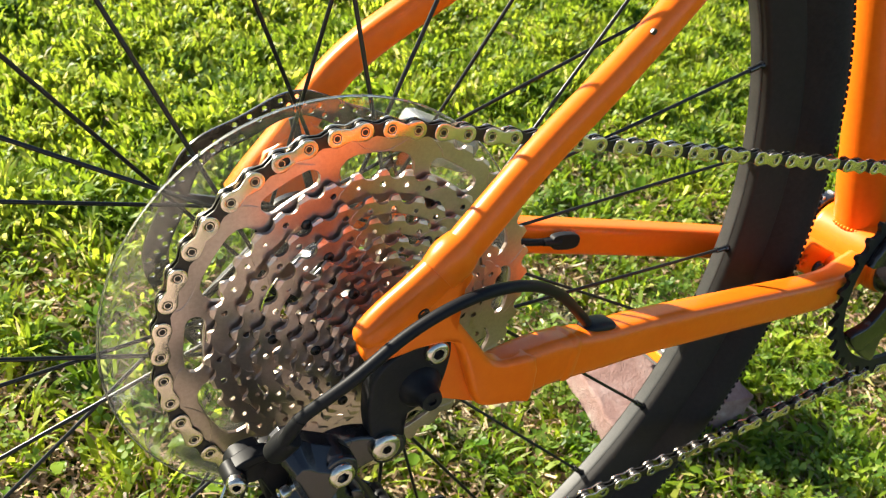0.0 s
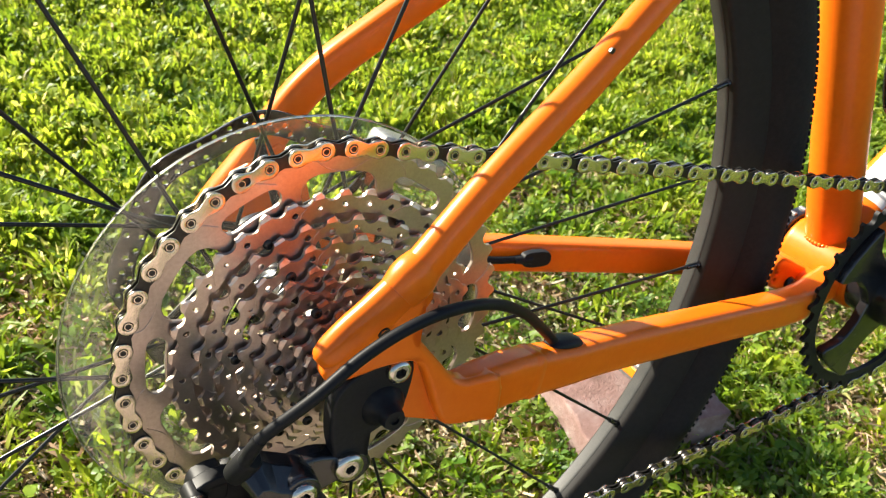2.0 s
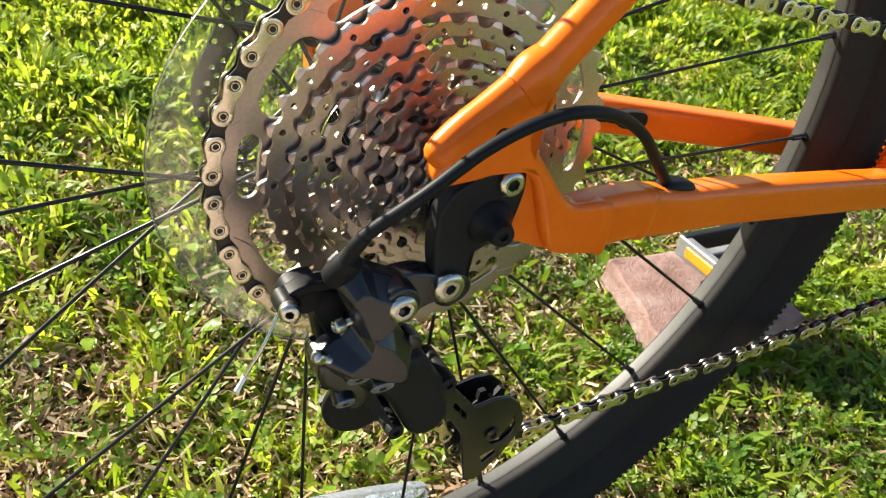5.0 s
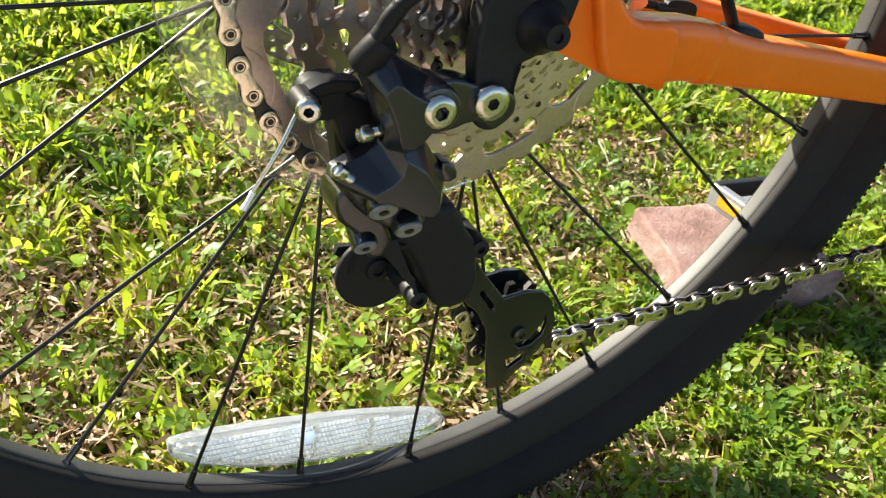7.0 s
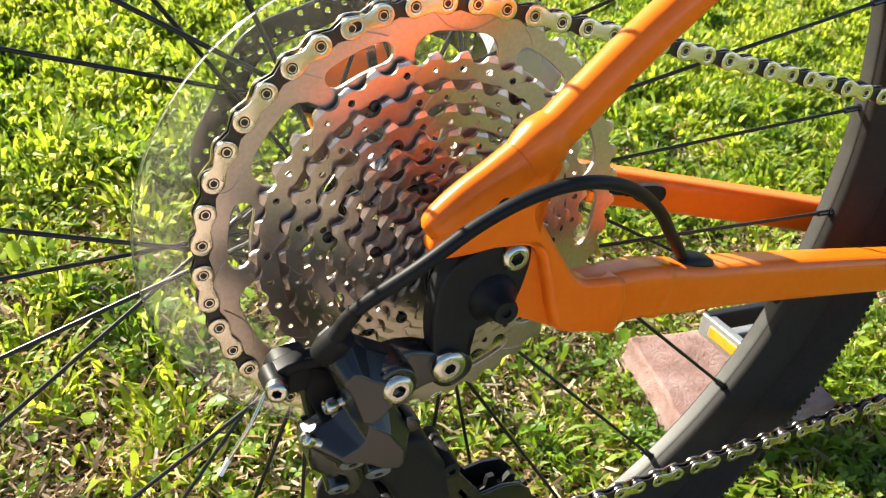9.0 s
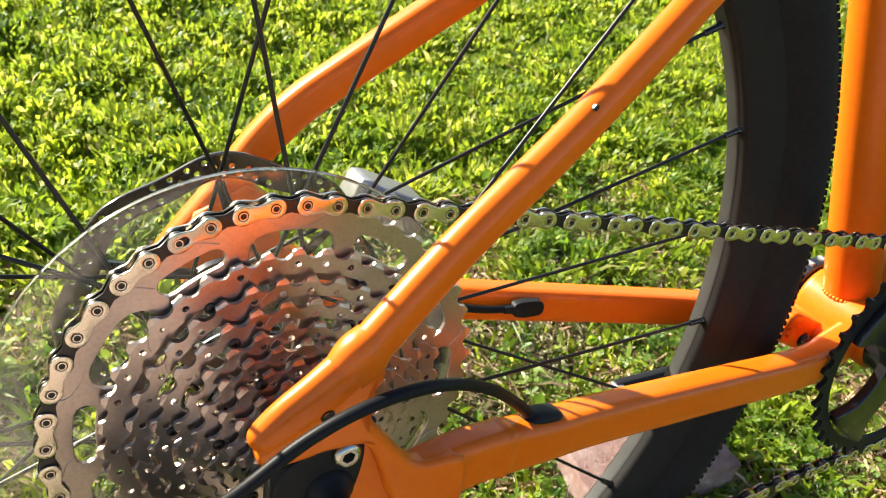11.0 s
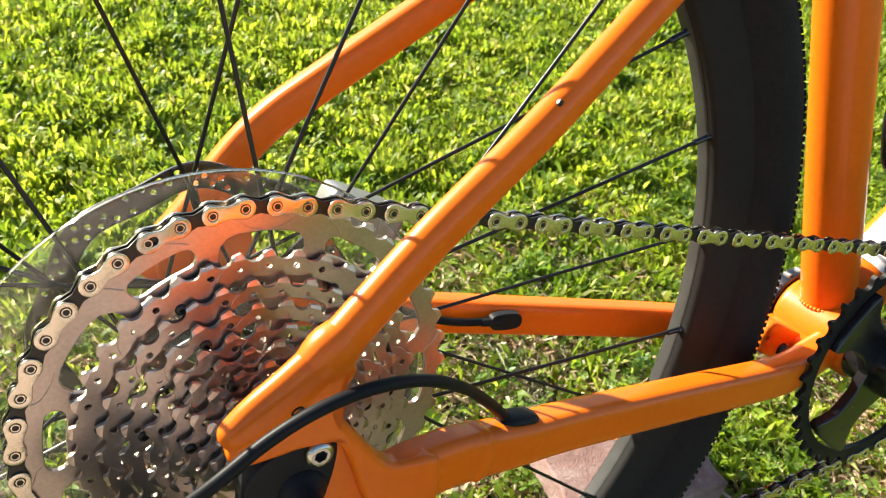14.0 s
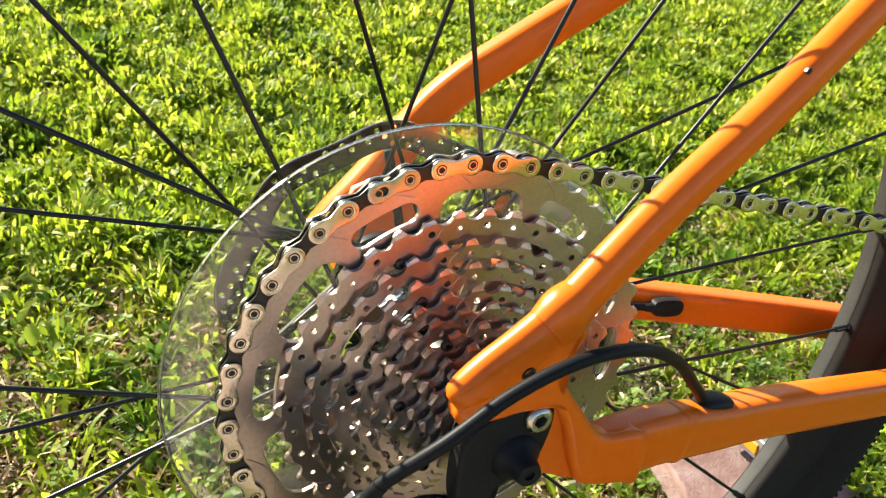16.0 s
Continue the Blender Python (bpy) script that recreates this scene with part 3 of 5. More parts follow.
# spoke reflector: a long clear bar clipped across the spokes near the rim
REF = rounded([(-0.1017, -0.2600), (-0.0960, -0.2700), (-0.0700, -0.2815), (-0.0402, -0.2890), (0.0077, -0.2938), (0.0435, -0.2915), (0.0595, -0.2875), (0.0605, -0.2785), (0.0482, -0.2715), (0.0042, -0.2629), (-0.0423, -0.2580), (-0.0791, -0.2560), (-0.0970, -0.2565)], 3)
REF_HOLES = [ring_of(-0.0955, -0.2618, 0.0018, 10), ring_of(-0.0895, -0.2625, 0.0014, 10), ring_of(0.0548, -0.2815, 0.0018, 10)]
reflector = part("reflector", slab(REF, 0.0520, 0.0570, 0.0010, REF_HOLES), LENS, wheel, "clear plastic spoke reflector")
reflector.matrix_local = WHEEL.inverted()
part("reflector_rim", tube([(x * 0.985 - 0.0003, 0.0518, z * 0.985 - 0.0041, 0.0007, 0.0007) for x, z in REF + REF[:1]], 6), LENS, reflector)


def inside(x, z, poly, margin):
    gap = 1.0
    hit = False
    for (ax, az), (bx, bz) in zip(poly, poly[1:] + poly[:1]):
        if (az > z) != (bz > z) and x < ax + (z - az) * (bx - ax) / (bz - az):
            hit = not hit
        t = max(0, min(1, ((x - ax) * (bx - ax) + (z - az) * (bz - az)) / max((bx - ax) ** 2 + (bz - az) ** 2, 1e-9)))
        gap = min(gap, math.hypot(x - ax - t * (bx - ax), z - az - t * (bz - az)))
    return hit and gap > margin


cells = bmesh.new()
for r in range(12):
    for i in range(56):
        x, z = -0.0860 + 0.0025 * (i + 0.5 * (r % 2)), -0.2950 + 0.0036 * r
        if x > 0.050 or not inside(x, z, REF, 0.0034) or -0.0215 < x < -0.0185 or 0.0125 < x < 0.0150:
            continue
        bmesh.ops.create_cone(cells, cap_ends=False, segments=6, radius1=0.00140, radius2=0.0001, depth=0.0013, matrix=Matrix.Translation((x, 0.0514, z)) @ Matrix.Rotation(radians(90), 4, "X") @ Matrix.Diagonal((1, 1.45, 1, 1)))
part("reflector_boss", lathe([(0.0, -0.0016), (0.0030, -0.0014), (0.0042, 0.0), (0.0, 0.0004)], 24, (-0.0249, 0.0514, -0.2725)), PRISM, reflector)
tagged(part("prism", from_bm(cells), PRISM, reflector, "moulded prism cells"), kind="stuff")

# clear spoke protector disc behind the largest sprocket
DISC_AT = (-0.0128, 0.0, 0.0026)
disc = lathe([(0.034, 0.0085), (0.060, 0.0088), (0.096, 0.0094), (0.1018, 0.0096), (0.1032, 0.0090), (0.1034, 0.0100), (0.1020, 0.0108), (0.096, 0.0106), (0.060, 0.0100), (0.034, 0.0097)], 128, DISC_AT, closed=True)
disc_ob = part("spoke_protector", disc, CLEAR, wheel, "clear plastic spoke protector disc")
disc_ob.matrix_local = WHEEL.inverted()
disc_ob.visible_shadow = False
lip = part("disc_lip", lathe([(0.1034, 0.0088), (0.1039, 0.0090), (0.1041, 0.0096), (0.1039, 0.0102), (0.1034, 0.0104), (0.1032, 0.0096)], 160, DISC_AT, closed=True), LIP, wheel, "moulded rim of the clear disc")
lip.matrix_local = WHEEL.inverted()
lip.visible_shadow = False

# brake rotor on the far side
rotor_y = 0.0835
HUB_AT = Matrix.Translation((0.0003, 0, 0.0006))


def wavy(r, deep, n):
    return [((r + deep * math.cos(8 * 2 * math.pi * k / n)) * math.cos(2 * math.pi * k / n), (r + deep * math.cos(8 * 2 * math.pi * k / n)) * math.sin(2 * math.pi * k / n)) for k in range(n)]


rot_holes = [wavy(0.0650, 0.0020, 96)]
for row, r in enumerate((0.0750, 0.0712, 0.0676)):
    for k in range(56):
        if (k + 2 * row) % 7 > 4 - (row == 2):
            continue
        q = 2 * math.pi * (k + 0.5 * row) / 56
        rr = r + 0.0019 * math.cos(8 * q)
        rot_holes.append(ring_of(rr * math.cos(q), rr * math.sin(q), 0.0014, 10))
rotor = part("brake_rotor", slab(wavy(0.0780, 0.0022, 160), rotor_y, rotor_y + 0.0018, 0.00030, rot_holes, 1), ROTOR, wheel, "drilled disc brake rotor")
rotor.matrix_local = WHEEL.inverted() @ HUB_AT
arms = []
for k in range(6):
    q = 2 * math.pi * k / 6
    p0, p1 = Vector((0.020 * math.cos(q), 0, 0.020 * math.sin(q))), Vector((0.0660 * math.cos(q + 0.55), 0, 0.0660 * math.sin(q + 0.55)))
    w = (p1 - p0).cross(Vector((0, 1, 0))).normalized() * 0.0022
    arms.append(slab([(p0.x - w.x, p0.z - w.z), (p1.x - w.x, p1.z - w.z), (p1.x + w.x, p1.z + w.z), (p0.x + w.x, p0.z + w.z)], rotor_y, rotor_y + 0.0018))
carrier = part("rotor_carrier", join(*arms, lathe([(0.012, rotor_y - 0.001), (0.024, rotor_y - 0.001), (0.024, rotor_y + 0.003), (0.012, rotor_y + 0.003)], 32, closed=True)), BLACK, wheel)
carrier.matrix_local = WHEEL.inverted() @ HUB_AT

# ---- brake caliper and hose on the far side ----
caliper = part("brake_caliper", box(0.088, 0.095, 0.038, 0.042, 0.030, 0.022, 0.005, Matrix.Rotation(radians(25), 4, "Y")), GREY, bicycle, "grey cast disc brake caliper")
part("piston_cap", lathe([(0.0, -0.003), (0.0095, -0.003), (0.011, -0.001), (0.011, 0.004), (0.0, 0.004)], 24, (0.082, 0.080, 0.040)), GREY, caliper)
part("brake_hose", tube(smooth_path([(0.075, 0.098, 0.020, 0.0024, 0.0024), (0.100, 0.094, -0.014, 0.0024, 0.0024), (0.135, 0.087, -0.0310, 0.0024, 0.0024), (0.165, 0.083, -0.0370, 0.0024, 0.0024), (0.190, 0.087, -0.0385, 0.0024, 0.0024)], 8), 12), HOSE, bicycle, "black hydraulic hose")
port = part("hose_grommet", slab(rounded([(0.1735, -0.0425), (0.1735, -0.0335), (0.1915, -0.0355), (0.1915, -0.0445)], 5), 0.0795, 0.0845, 0.0012), MATT, bicycle, "black rubber grommet in the chain stay")
part("hose_sleeve", tube([(0.1660, 0.0820, -0.0372, 0.0023, 0.0023), (0.1780, 0.0810, -0.0385, 0.0031, 0.0031)], 14), MATT, port)

# ---- cassette ----
PITCH = 0.0127


def pitch_radius(n):
    return PITCH / (2 * math.sin(math.pi / n))


def sprocket_outline(n, start, tip=0.0006):
    """Outline with n teeth; a round pocket lies at the angle start (radians). Gives the outline and each tooth's tip and foot."""
    r, out, tips, feet = pitch_radius(n), [], [], []
    step = 2 * math.pi / n
    for k in range(n):
        a = start + k * step
        c = ((r + 0.0004) * math.cos(a), (r + 0.0004) * math.sin(a))
        for s in range(9):
            b = a + math.pi + radians(74 - 148 * s / 8)
            out.append((c[0] + 0.00415 * math.cos(b), c[1] + 0.00415 * math.sin(b)))
        t = a + step / 2
        low = 0.0009 if (k * 5) % 7 in (1, 4) else 0.0
        feet.append([((r - 0.0020) * math.cos(t + d / r), (r - 0.0020) * math.sin(t + d / r)) for d in (-0.0020, 0.0020)])
        tips.append(len(out))
        for d, h in ((-0.0011, tip), (0.0013, tip - 0.0006)):
            out.append(((r + h - low) * math.cos(t + d / r), (r + h - low) * math.sin(t + d / r)))
    return out, tips, feet


def sprocket(n, start, y0, y1, holes, chamfer=0.0009, bevel=0.0):
    """A toothed plate from y0 (outer face) to y1, its tooth tips ground back on the outer face."""
    outline, tips, feet = sprocket_outline(n, start)
    r = pitch_radius(n)
    bm = slab(outline, y0, y1, 0.0, holes, 1, [p for pair in feet for p in pair])
    for v in bm.verts:
        if v.co.y < (y0 + y1) / 2 and math.hypot(v.co.x, v.co.z) > r - 0.0013:
            v.co.y += chamfer
    if bevel:
        rim = [e for e in bm.edges if len(e.link_faces) == 2 and abs(abs(e.link_faces[0].normal.y) - abs(e.link_faces[1].normal.y)) > 0.9 and e.verts[0].co.y < (y0 + y1) / 2 and math.hypot(*e.verts[0].co.xz) < r - 0.006]
        bmesh.ops.bevel(bm, geom=rim, offset=bevel, segments=2, profile=0.5, affect="EDGES", clamp_overlap=True)
    return bm


def arc_slot(a0, a1, r0, r1, n=9):
    """A slot with rounded ends between two angles (degrees) and radii."""
    rm, rr = (r0 + r1) / 2, (r1 - r0) / 2
    d = math.degrees(rr / rm)
    out = []
    for k in range(n):
        a = radians(a0 + d + (a1 - a0 - 2 * d) * k / (n - 1))
        out.append((r1 * math.cos(a), r1 * math.sin(a)))
    c = radians(a1 - d)
    for k in range(1, 6):
        q = c + math.pi * k / 6
        out.append((rm * math.cos(c) + rr * math.cos(q), rm * math.sin(c) + rr * math.sin(q)))
    for k in range(n):
        a = radians(a1 - d - (a1 - a0 - 2 * d) * k / (n - 1))
        out.append((r0 * math.cos(a), r0 * math.sin(a)))
    c = radians(a0 + d)
    for k in range(1, 6):
        q = c + math.pi + math.pi * k / 6
        out.append((rm * math.cos(c) + rr * math.cos(q), rm * math.sin(c) + rr * math.sin(q)))
    return out


CHAIN_Y = 0.0030
TEETH = [46, 37, 32, 28, 24, 21, 18, 15, 13, 11]
TIP_AT = [0.0, 7.6, 1.9, 1.6, 1.4, 14.9, 10.8, 6.0, 15.6, 8.0]  # the angle of one tooth tip, degrees
cassette = part("cassette", lathe([(0.0150, 0.0060), (0.0180, 0.0060), (0.0180, -0.0360), (0.0150, -0.0360)], 40, closed=True), INNER, bicycle, "ten-speed nickel-plated cassette")
for i, n in enumerate(TEETH):
    yc = CHAIN_Y - 0.0039 * i
    r = pitch_radius(n)
    start = radians(92.0) if i == 0 else radians(TIP_AT[i] - 180 / n)
    if i == 0:
        holes = []
        for k in range(6):
            holes.append(arc_slot(46.5 + 60 * k, 67 + 60 * k, 0.0745, 0.0830))
            holes.append(arc_slot(72.5 + 60 * k, 100.5 + 60 * k, 0.0655, 0.0822))
        holes.append(ring_of(0, 0, 0.0595, 64))
    else:
        inner = max(pitch_radius(TEETH[i + 1]) - 0.0100, 0.0165) if i < 7 else 0.016
        holes = [ring_of(0, 0, inner, 40)]
        if i < 6:
            top = min(pitch_radius(TEETH[i + 1]) - 0.0003, r - 0.0080)
            holes += [arc_slot(117 + 60 * k, 161 + 60 * k, inner + 0.0012, top, 14) for k in range(6)]
        if n >= 15:
            for k in range(n):
                a = start + 2 * math.pi * (k + 0.5) / n
                if (k * 7 + i) % 6 != 0:
                    size = 0.0014 if (k * 3 + i) % 4 else 0.0011
                    holes.append(ring_of((r - 0.0060) * math.cos(a), (r - 0.0060) * math.sin(a), size, 12))
    part("sprocket", from_bm(sprocket(n, start, yc - 0.0010, yc + 0.0010, holes, 0.00045, 0.00035 if i == 0 else 0.00018)), SPROCKET, cassette)
for k in range(6):
    a = radians(20 + 60 * k)
    u, w = Vector((math.cos(a), 0, math.sin(a))), Vector((-math.sin(a), 0, math.cos(a)))
    for j, (r0, r1, y0, y1) in enumerate(((0.017, 0.0645, 0.0042, 0.0056), (0.017, 0.052, -0.0090, -0.0068), (0.017, 0.040, -0.0168, -0.0146))):
        spread_out = [u * r0 - w * 0.005, u * r1 - w * 0.004, u * r1 + w * 0.004, u * r0 + w * 0.005]
        part("spider_arm", slab([(c.x, c.z) for c in spread_out], y0, y1, 0.0), SPROCKET, cassette)
# dark riveted pins through the spider
for a in (58, 118, 172, 235, 298, 355):
    for r, i in ((0.0628, 1), (0.0480, 3), (0.0330, 6)):
        y = CHAIN_Y - 0.0039 * i - 0.0010
        rivet = lathe([(0.0, y - 0.0002), (0.0008, y - 0.0002), (0.0010, y - 0.0011), (0.0017, y - 0.0011), (0.0024, y - 0.0005), (0.0025, y + 0.0010), (0.0, y + 0.0010)], 16, (r * math.cos(radians(a)), 0.0, r * math.sin(radians(a))))
        part("rivet", rivet, INNER, cassette)


def groove(points, y, r=0.00030):
    """A raised bead along points given as radius (mm) and angle (degrees)."""
    flat = smooth_path([(q * math.cos(radians(a)) / 1000, y, q * math.sin(radians(a)) / 1000) for q, a in points], 5)
    return tube([(*p, r, r) for p in flat], 8, 2.0, (0, 1, 0))


for turn in (0, 120, 240):
    for run_of in ([(89.4, 94.5), (85.5, 91.8), (83.3, 89.0), (82.8, 84.5), (85.2, 80.8), (88.6, 77.9)], [(91.0, 132.6), (88.0, 130.0), (84.0, 128.0), (81.9, 127.0)], [(89.0, 165.0), (85.6, 163.4), (83.6, 159.0), (83.9, 155.0)], [(88.8, 112.0), (86.0, 109.0), (84.2, 107.0)], [(89.5, 69.0), (86.5, 65.5), (84.0, 64.0)]):
        part("shift_ramp", groove([(q, a + turn) for q, a in run_of], CHAIN_Y - 0.0010), SPROCKET, cassette)
for i, n in enumerate(TEETH[1:6], 1):
    r, step = pitch_radius(n) * 1000, 360 / n
    for k in range(0, n, 4 if i < 3 else 3):
        a = TIP_AT[i] + step * (k + (i % 2))
        part("shift_ramp", groove([(r - 4.2, a + step * 0.5), (r - 6.2, a + step * 0.72), (r - 8.6, a + step * 0.85)], CHAIN_Y - 0.0039 * i - 0.0010, 0.00022), SPROCKET, cassette)
part("lockring", lathe([(0.011, -0.0380), (0.0175, -0.0375), (0.0175, -0.0350), (0.011, -0.0350)], 32, closed=True), BOLT, cassette)

# ---- chainring and cranks ----
RING = Vector((0.4165, -0.0140, -0.0635))
ring_r = pitch_radius(38)
crankset = part("crankset", slab([(RING.x + x, RING.z + z) for x, z in sprocket_outline(38, 0.02, 0.0024)[0]], RING.y - 0.0016, RING.y + 0.0016, 0.0, [ring_of(RING.x, RING.z, 0.0672, 64)]), MATT, bicycle, "black crankset with a single chainring")
for k in range(4):
    q = radians(140 + 90 * k)
    u, v = Vector((math.cos(q), 0, math.sin(q))), Vector((-math.sin(q), 0, math.cos(q)))
    pts = [RING + u * a + v * b for a, b in ((0.006, -0.018), (0.030, -0.0120), (0.048, -0.0130), (0.062, -0.022), (0.065, 0.0), (0.062, 0.022), (0.048, 0.0130), (0.030, 0.0120), (0.006, 0.018))]
    part("spider_arm", slab(rounded([(p.x, p.z) for p in pts], 3), RING.y - 0.0065, RING.y + 0.001, 0.0012), BLACK, crankset)
part("crank_boss", lathe([(0.0, -0.030), (0.012, -0.030), (0.018, -0.026), (0.021, -0.012), (0.021, 0.020), (0.0, 0.020)], 32, tuple(RING)), BLACK, crankset)
part("crank_arm", tube(smooth_path([(RING.x, -0.034, RING.z - 0.006, 0.007, 0.017), (RING.x + 0.002, -0.036, RING.z + 0.05, 0.007, 0.0135), (RING.x + 0.005, -0.045, RING.z + 0.172, 0.0065, 0.012)], 6), 20, 3.0, (1, 0, 0)), BLACK, crankset)
left_y = 2 * BB[1] + 0.034
part("crank_arm", tube(smooth_path([(RING.x, left_y, RING.z + 0.006, 0.007, 0.017), (RING.x - 0.004, left_y + 0.004, RING.z - 0.06, 0.007, 0.0135), (RING.x - 0.013, left_y + 0.012, RING.z - 0.176, 0.0065, 0.012)], 6), 20, 3.0, (1, 0, 0)), BLACK, crankset)
pedal = part("pedal", box(0.4150, 0.1620, -0.2300, 0.086, 0.010, 0.020, 0.002), GREY, bicycle, "grey plastic pedal with amber reflectors resting on a brick")
part("pedal_rail", box(0.4150, 0.1360, -0.2310, 0.070, 0.009, 0.018, 0.002), MATT, pedal)
part("pedal_rail", box(0.4150, 0.1890, -0.2280, 0.090, 0.009, 0.018, 0.002), MATT, pedal)
part("pedal_end", box(0.3730, 0.1620, -0.2300, 0.009, 0.062, 0.020, 0.002), GREY, pedal)
part("pedal_end", box(0.4580, 0.1620, -0.2300, 0.009, 0.062, 0.020, 0.002), GREY, pedal)
part("pedal_reflector", box(0.3690, 0.1600, -0.2300, 0.004, 0.040, 0.010, 0.001), AMBER, pedal, "amber reflector")

# ---- chain ----
GUIDE = (np.array((-0.0190, -0.1250)), 0.0215, CHAIN_Y)
TENSION = (np.array((0.0564, -0.1730)), 0.0215, CHAIN_Y)
CASS = (np.array((0.0, 0.0)), pitch_radius(46), CHAIN_Y)
FRONT = (np.array((RING.x, RING.z)), ring_r, RING.y)


def tangent(a, sa, b, sb):
    """The straight run from circle a to circle b. Senses: 1 is counter-clockwise."""
    d = b[0] - a[0]
    dist = np.hypot(*d)
    psi = math.atan2(d[1], d[0]) + math.acos((sb * b[1] - sa * a[1]) / dist)
    n = np.array((math.cos(psi), math.sin(psi)))
    return a[0] - sa * a[1] * n, b[0] - sb * b[1] * n


def arc(c, p, q, sense, n=60):
    a, b = (math.atan2(*(v - c[0])[::-1]) for v in (p, q))
    while sense * (b - a) < 0:
        b += sense * 2 * math.pi
    return [(*(c[0] + c[1] * np.array((math.cos(a + (b - a) * k / n), math.sin(a + (b - a) * k / n)))), c[2]) for k in range(n + 1)]


def run(path, count):
    """Pins one pitch apart along a line of x, z, y."""
    pts = [np.array((x, y, z)) for x, z, y in path]
    out, i, at = [pts[0]], 0, pts[0]
    while len(out) < count and i < len(pts) - 1:
        left = PITCH
        while i < len(pts) - 1 and np.linalg.norm(pts[i + 1] - at) < left:
            left -= np.linalg.norm(pts[i + 1] - at)
            at = pts[i + 1]
            i += 1
        if i >= len(pts) - 1:
            break
        d = pts[i + 1] - at
        at = at + d / np.linalg.norm(d) * left
        out.append(at)
    return out


t1, t2 = tangent(CASS, 1, GUIDE, -1)
t3, t4 = tangent(GUIDE, -1, TENSION, 1)
t5, t6 = tangent(TENSION, 1, FRONT, 1)
t7, t8 = tangent(FRONT, 1, CASS, 1)
first = CASS[0] + CASS[1] * np.array((math.cos(radians(92)), math.sin(radians(92))))
rear_half = arc(CASS, first, t1, 1) + arc(GUIDE, t2, t3, -1) + arc(TENSION, t4, t5, 1) + arc(FRONT, t6, FRONT[0] + FRONT[1] * np.array((1, 0)), 1)
front_half = arc(CASS, first, t8, -1, 8) + arc(FRONT, t7, FRONT[0] + FRONT[1] * np.array((1, 0.05)), -1)
pins_a, pins_b = run(rear_half, 200), run(front_half, 200)
pins = pins_b[:0:-1] + pins_a
zero = len(pins_b) - 1


def plate_outline(length, r, waist):
    out = []
    for cx, a0 in ((length, -math.pi * 0.62), (0.0, math.pi * 0.38)):
        for k in range(11):
            q = a0 + math.pi * 1.24 * k / 10
            out.append((cx + r * math.cos(q), r * math.sin(q)))
        out.append((length / 2, waist if cx else -waist))
    return out


def link_mesh(outer, slotted=False):
    r = 0.0043 if outer else 0.0042
    y1 = 0.0030 if outer else 0.0019
    th = 0.0010
    pl = plate_outline(PITCH, r, 0.0026)
    holes = [ring_of(PITCH, 0, 0.0021, 14), ring_of(0, 0, 0.0021, 14)] if outer and not slotted else ([ring_of(PITCH, 0, 0.0021, 10), [(x + (0.0022 if x > 0.0005 else 0), z) for x, z in ring_of(0, 0, 0.0018, 10)]] if slotted else [])
    bms = [slab(pl, -y1, -y1 + th, 0.00022, holes, 1), slab(pl, y1 - th, y1, 0.0, holes)]
    return from_bm(join(*bms), True)


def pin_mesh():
    """A peened pin head: bright rim, its dimple's shade put into a dark colour."""
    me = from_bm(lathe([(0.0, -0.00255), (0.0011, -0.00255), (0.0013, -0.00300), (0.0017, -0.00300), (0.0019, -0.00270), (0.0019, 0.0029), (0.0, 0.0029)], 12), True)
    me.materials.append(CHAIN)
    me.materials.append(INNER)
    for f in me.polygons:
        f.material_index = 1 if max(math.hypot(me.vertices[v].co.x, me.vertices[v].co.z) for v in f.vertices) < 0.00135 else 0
    return me


def roller_mesh():
    return from_bm(lathe([(0.0, -0.0016), (0.0038, -0.0016), (0.0038, 0.0016), (0.0, 0.0016)], 14), True)


OUT, INN, QL, PIN, ROLL = link_mesh(True), link_mesh(False), link_mesh(True, True), pin_mesh(), roller_mesh()
OUT.materials.append(CHAIN)
QL.materials.append(BOLT)
# inner plates lie in shade, which the dark steel puts into their colour
INN.materials.append(INNER)
ROLL.materials.append(ROLLED)
chain = new("chain")
chain.parent = bicycle
tagged(chain, "oiled steel bicycle chain with nickel outer plates")
for i, (a, b) in enumerate(zip(pins, pins[1:])):
    k = i - zero
    p, q = (Vector(b), Vector(a))
    d = q - p
    m = Matrix.Translation(p) @ Matrix.Rotation(-math.atan2(d.z, d.x), 4, "Y") @ Matrix.Rotation(math.asin(max(-1, min(1, d.y / d.length))), 4, "Z")
    if k % 2 == 0:
        part("quick_link" if k == 2 else "outer_link", QL if k == 2 else OUT, None, chain, "silver quick link" if k == 2 else "", m)
        for x in (0.0, PITCH):
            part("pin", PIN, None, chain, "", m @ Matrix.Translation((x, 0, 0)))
    else:
        part("inner_link", INN, None, chain, "", m)
        for x in (0.0, PITCH):
            part("roller", ROLL, None, chain, "", m @ Matrix.Translation((x, 0, 0)))

# ---- rear derailleur ----
HANG = [(-0.0089, 0.0205), (-0.0010, 0.0245), (0.0060, 0.0260), (0.0120, 0.0225), (0.0140, 0.0150), (0.0125, 0.0045), (0.0095, -0.0040), (0.0020, -0.0100), (-0.0063, -0.0150), (-0.0050, -0.0264), (-0.0085, -0.0360), (-0.0150, -0.0375), (-0.0205, -0.0330), (-0.0215, -0.0228), (-0.0236, -0.0104), (-0.0235, 0.0033), (-0.0215, 0.0108), (-0.0168, 0.0165)]
mech = part("rear_derailleur", pillow(rounded(HANG, 3), -0.0565, -0.0475, 0.0016), MATT, bicycle, "black rear derailleur with silver bolts")


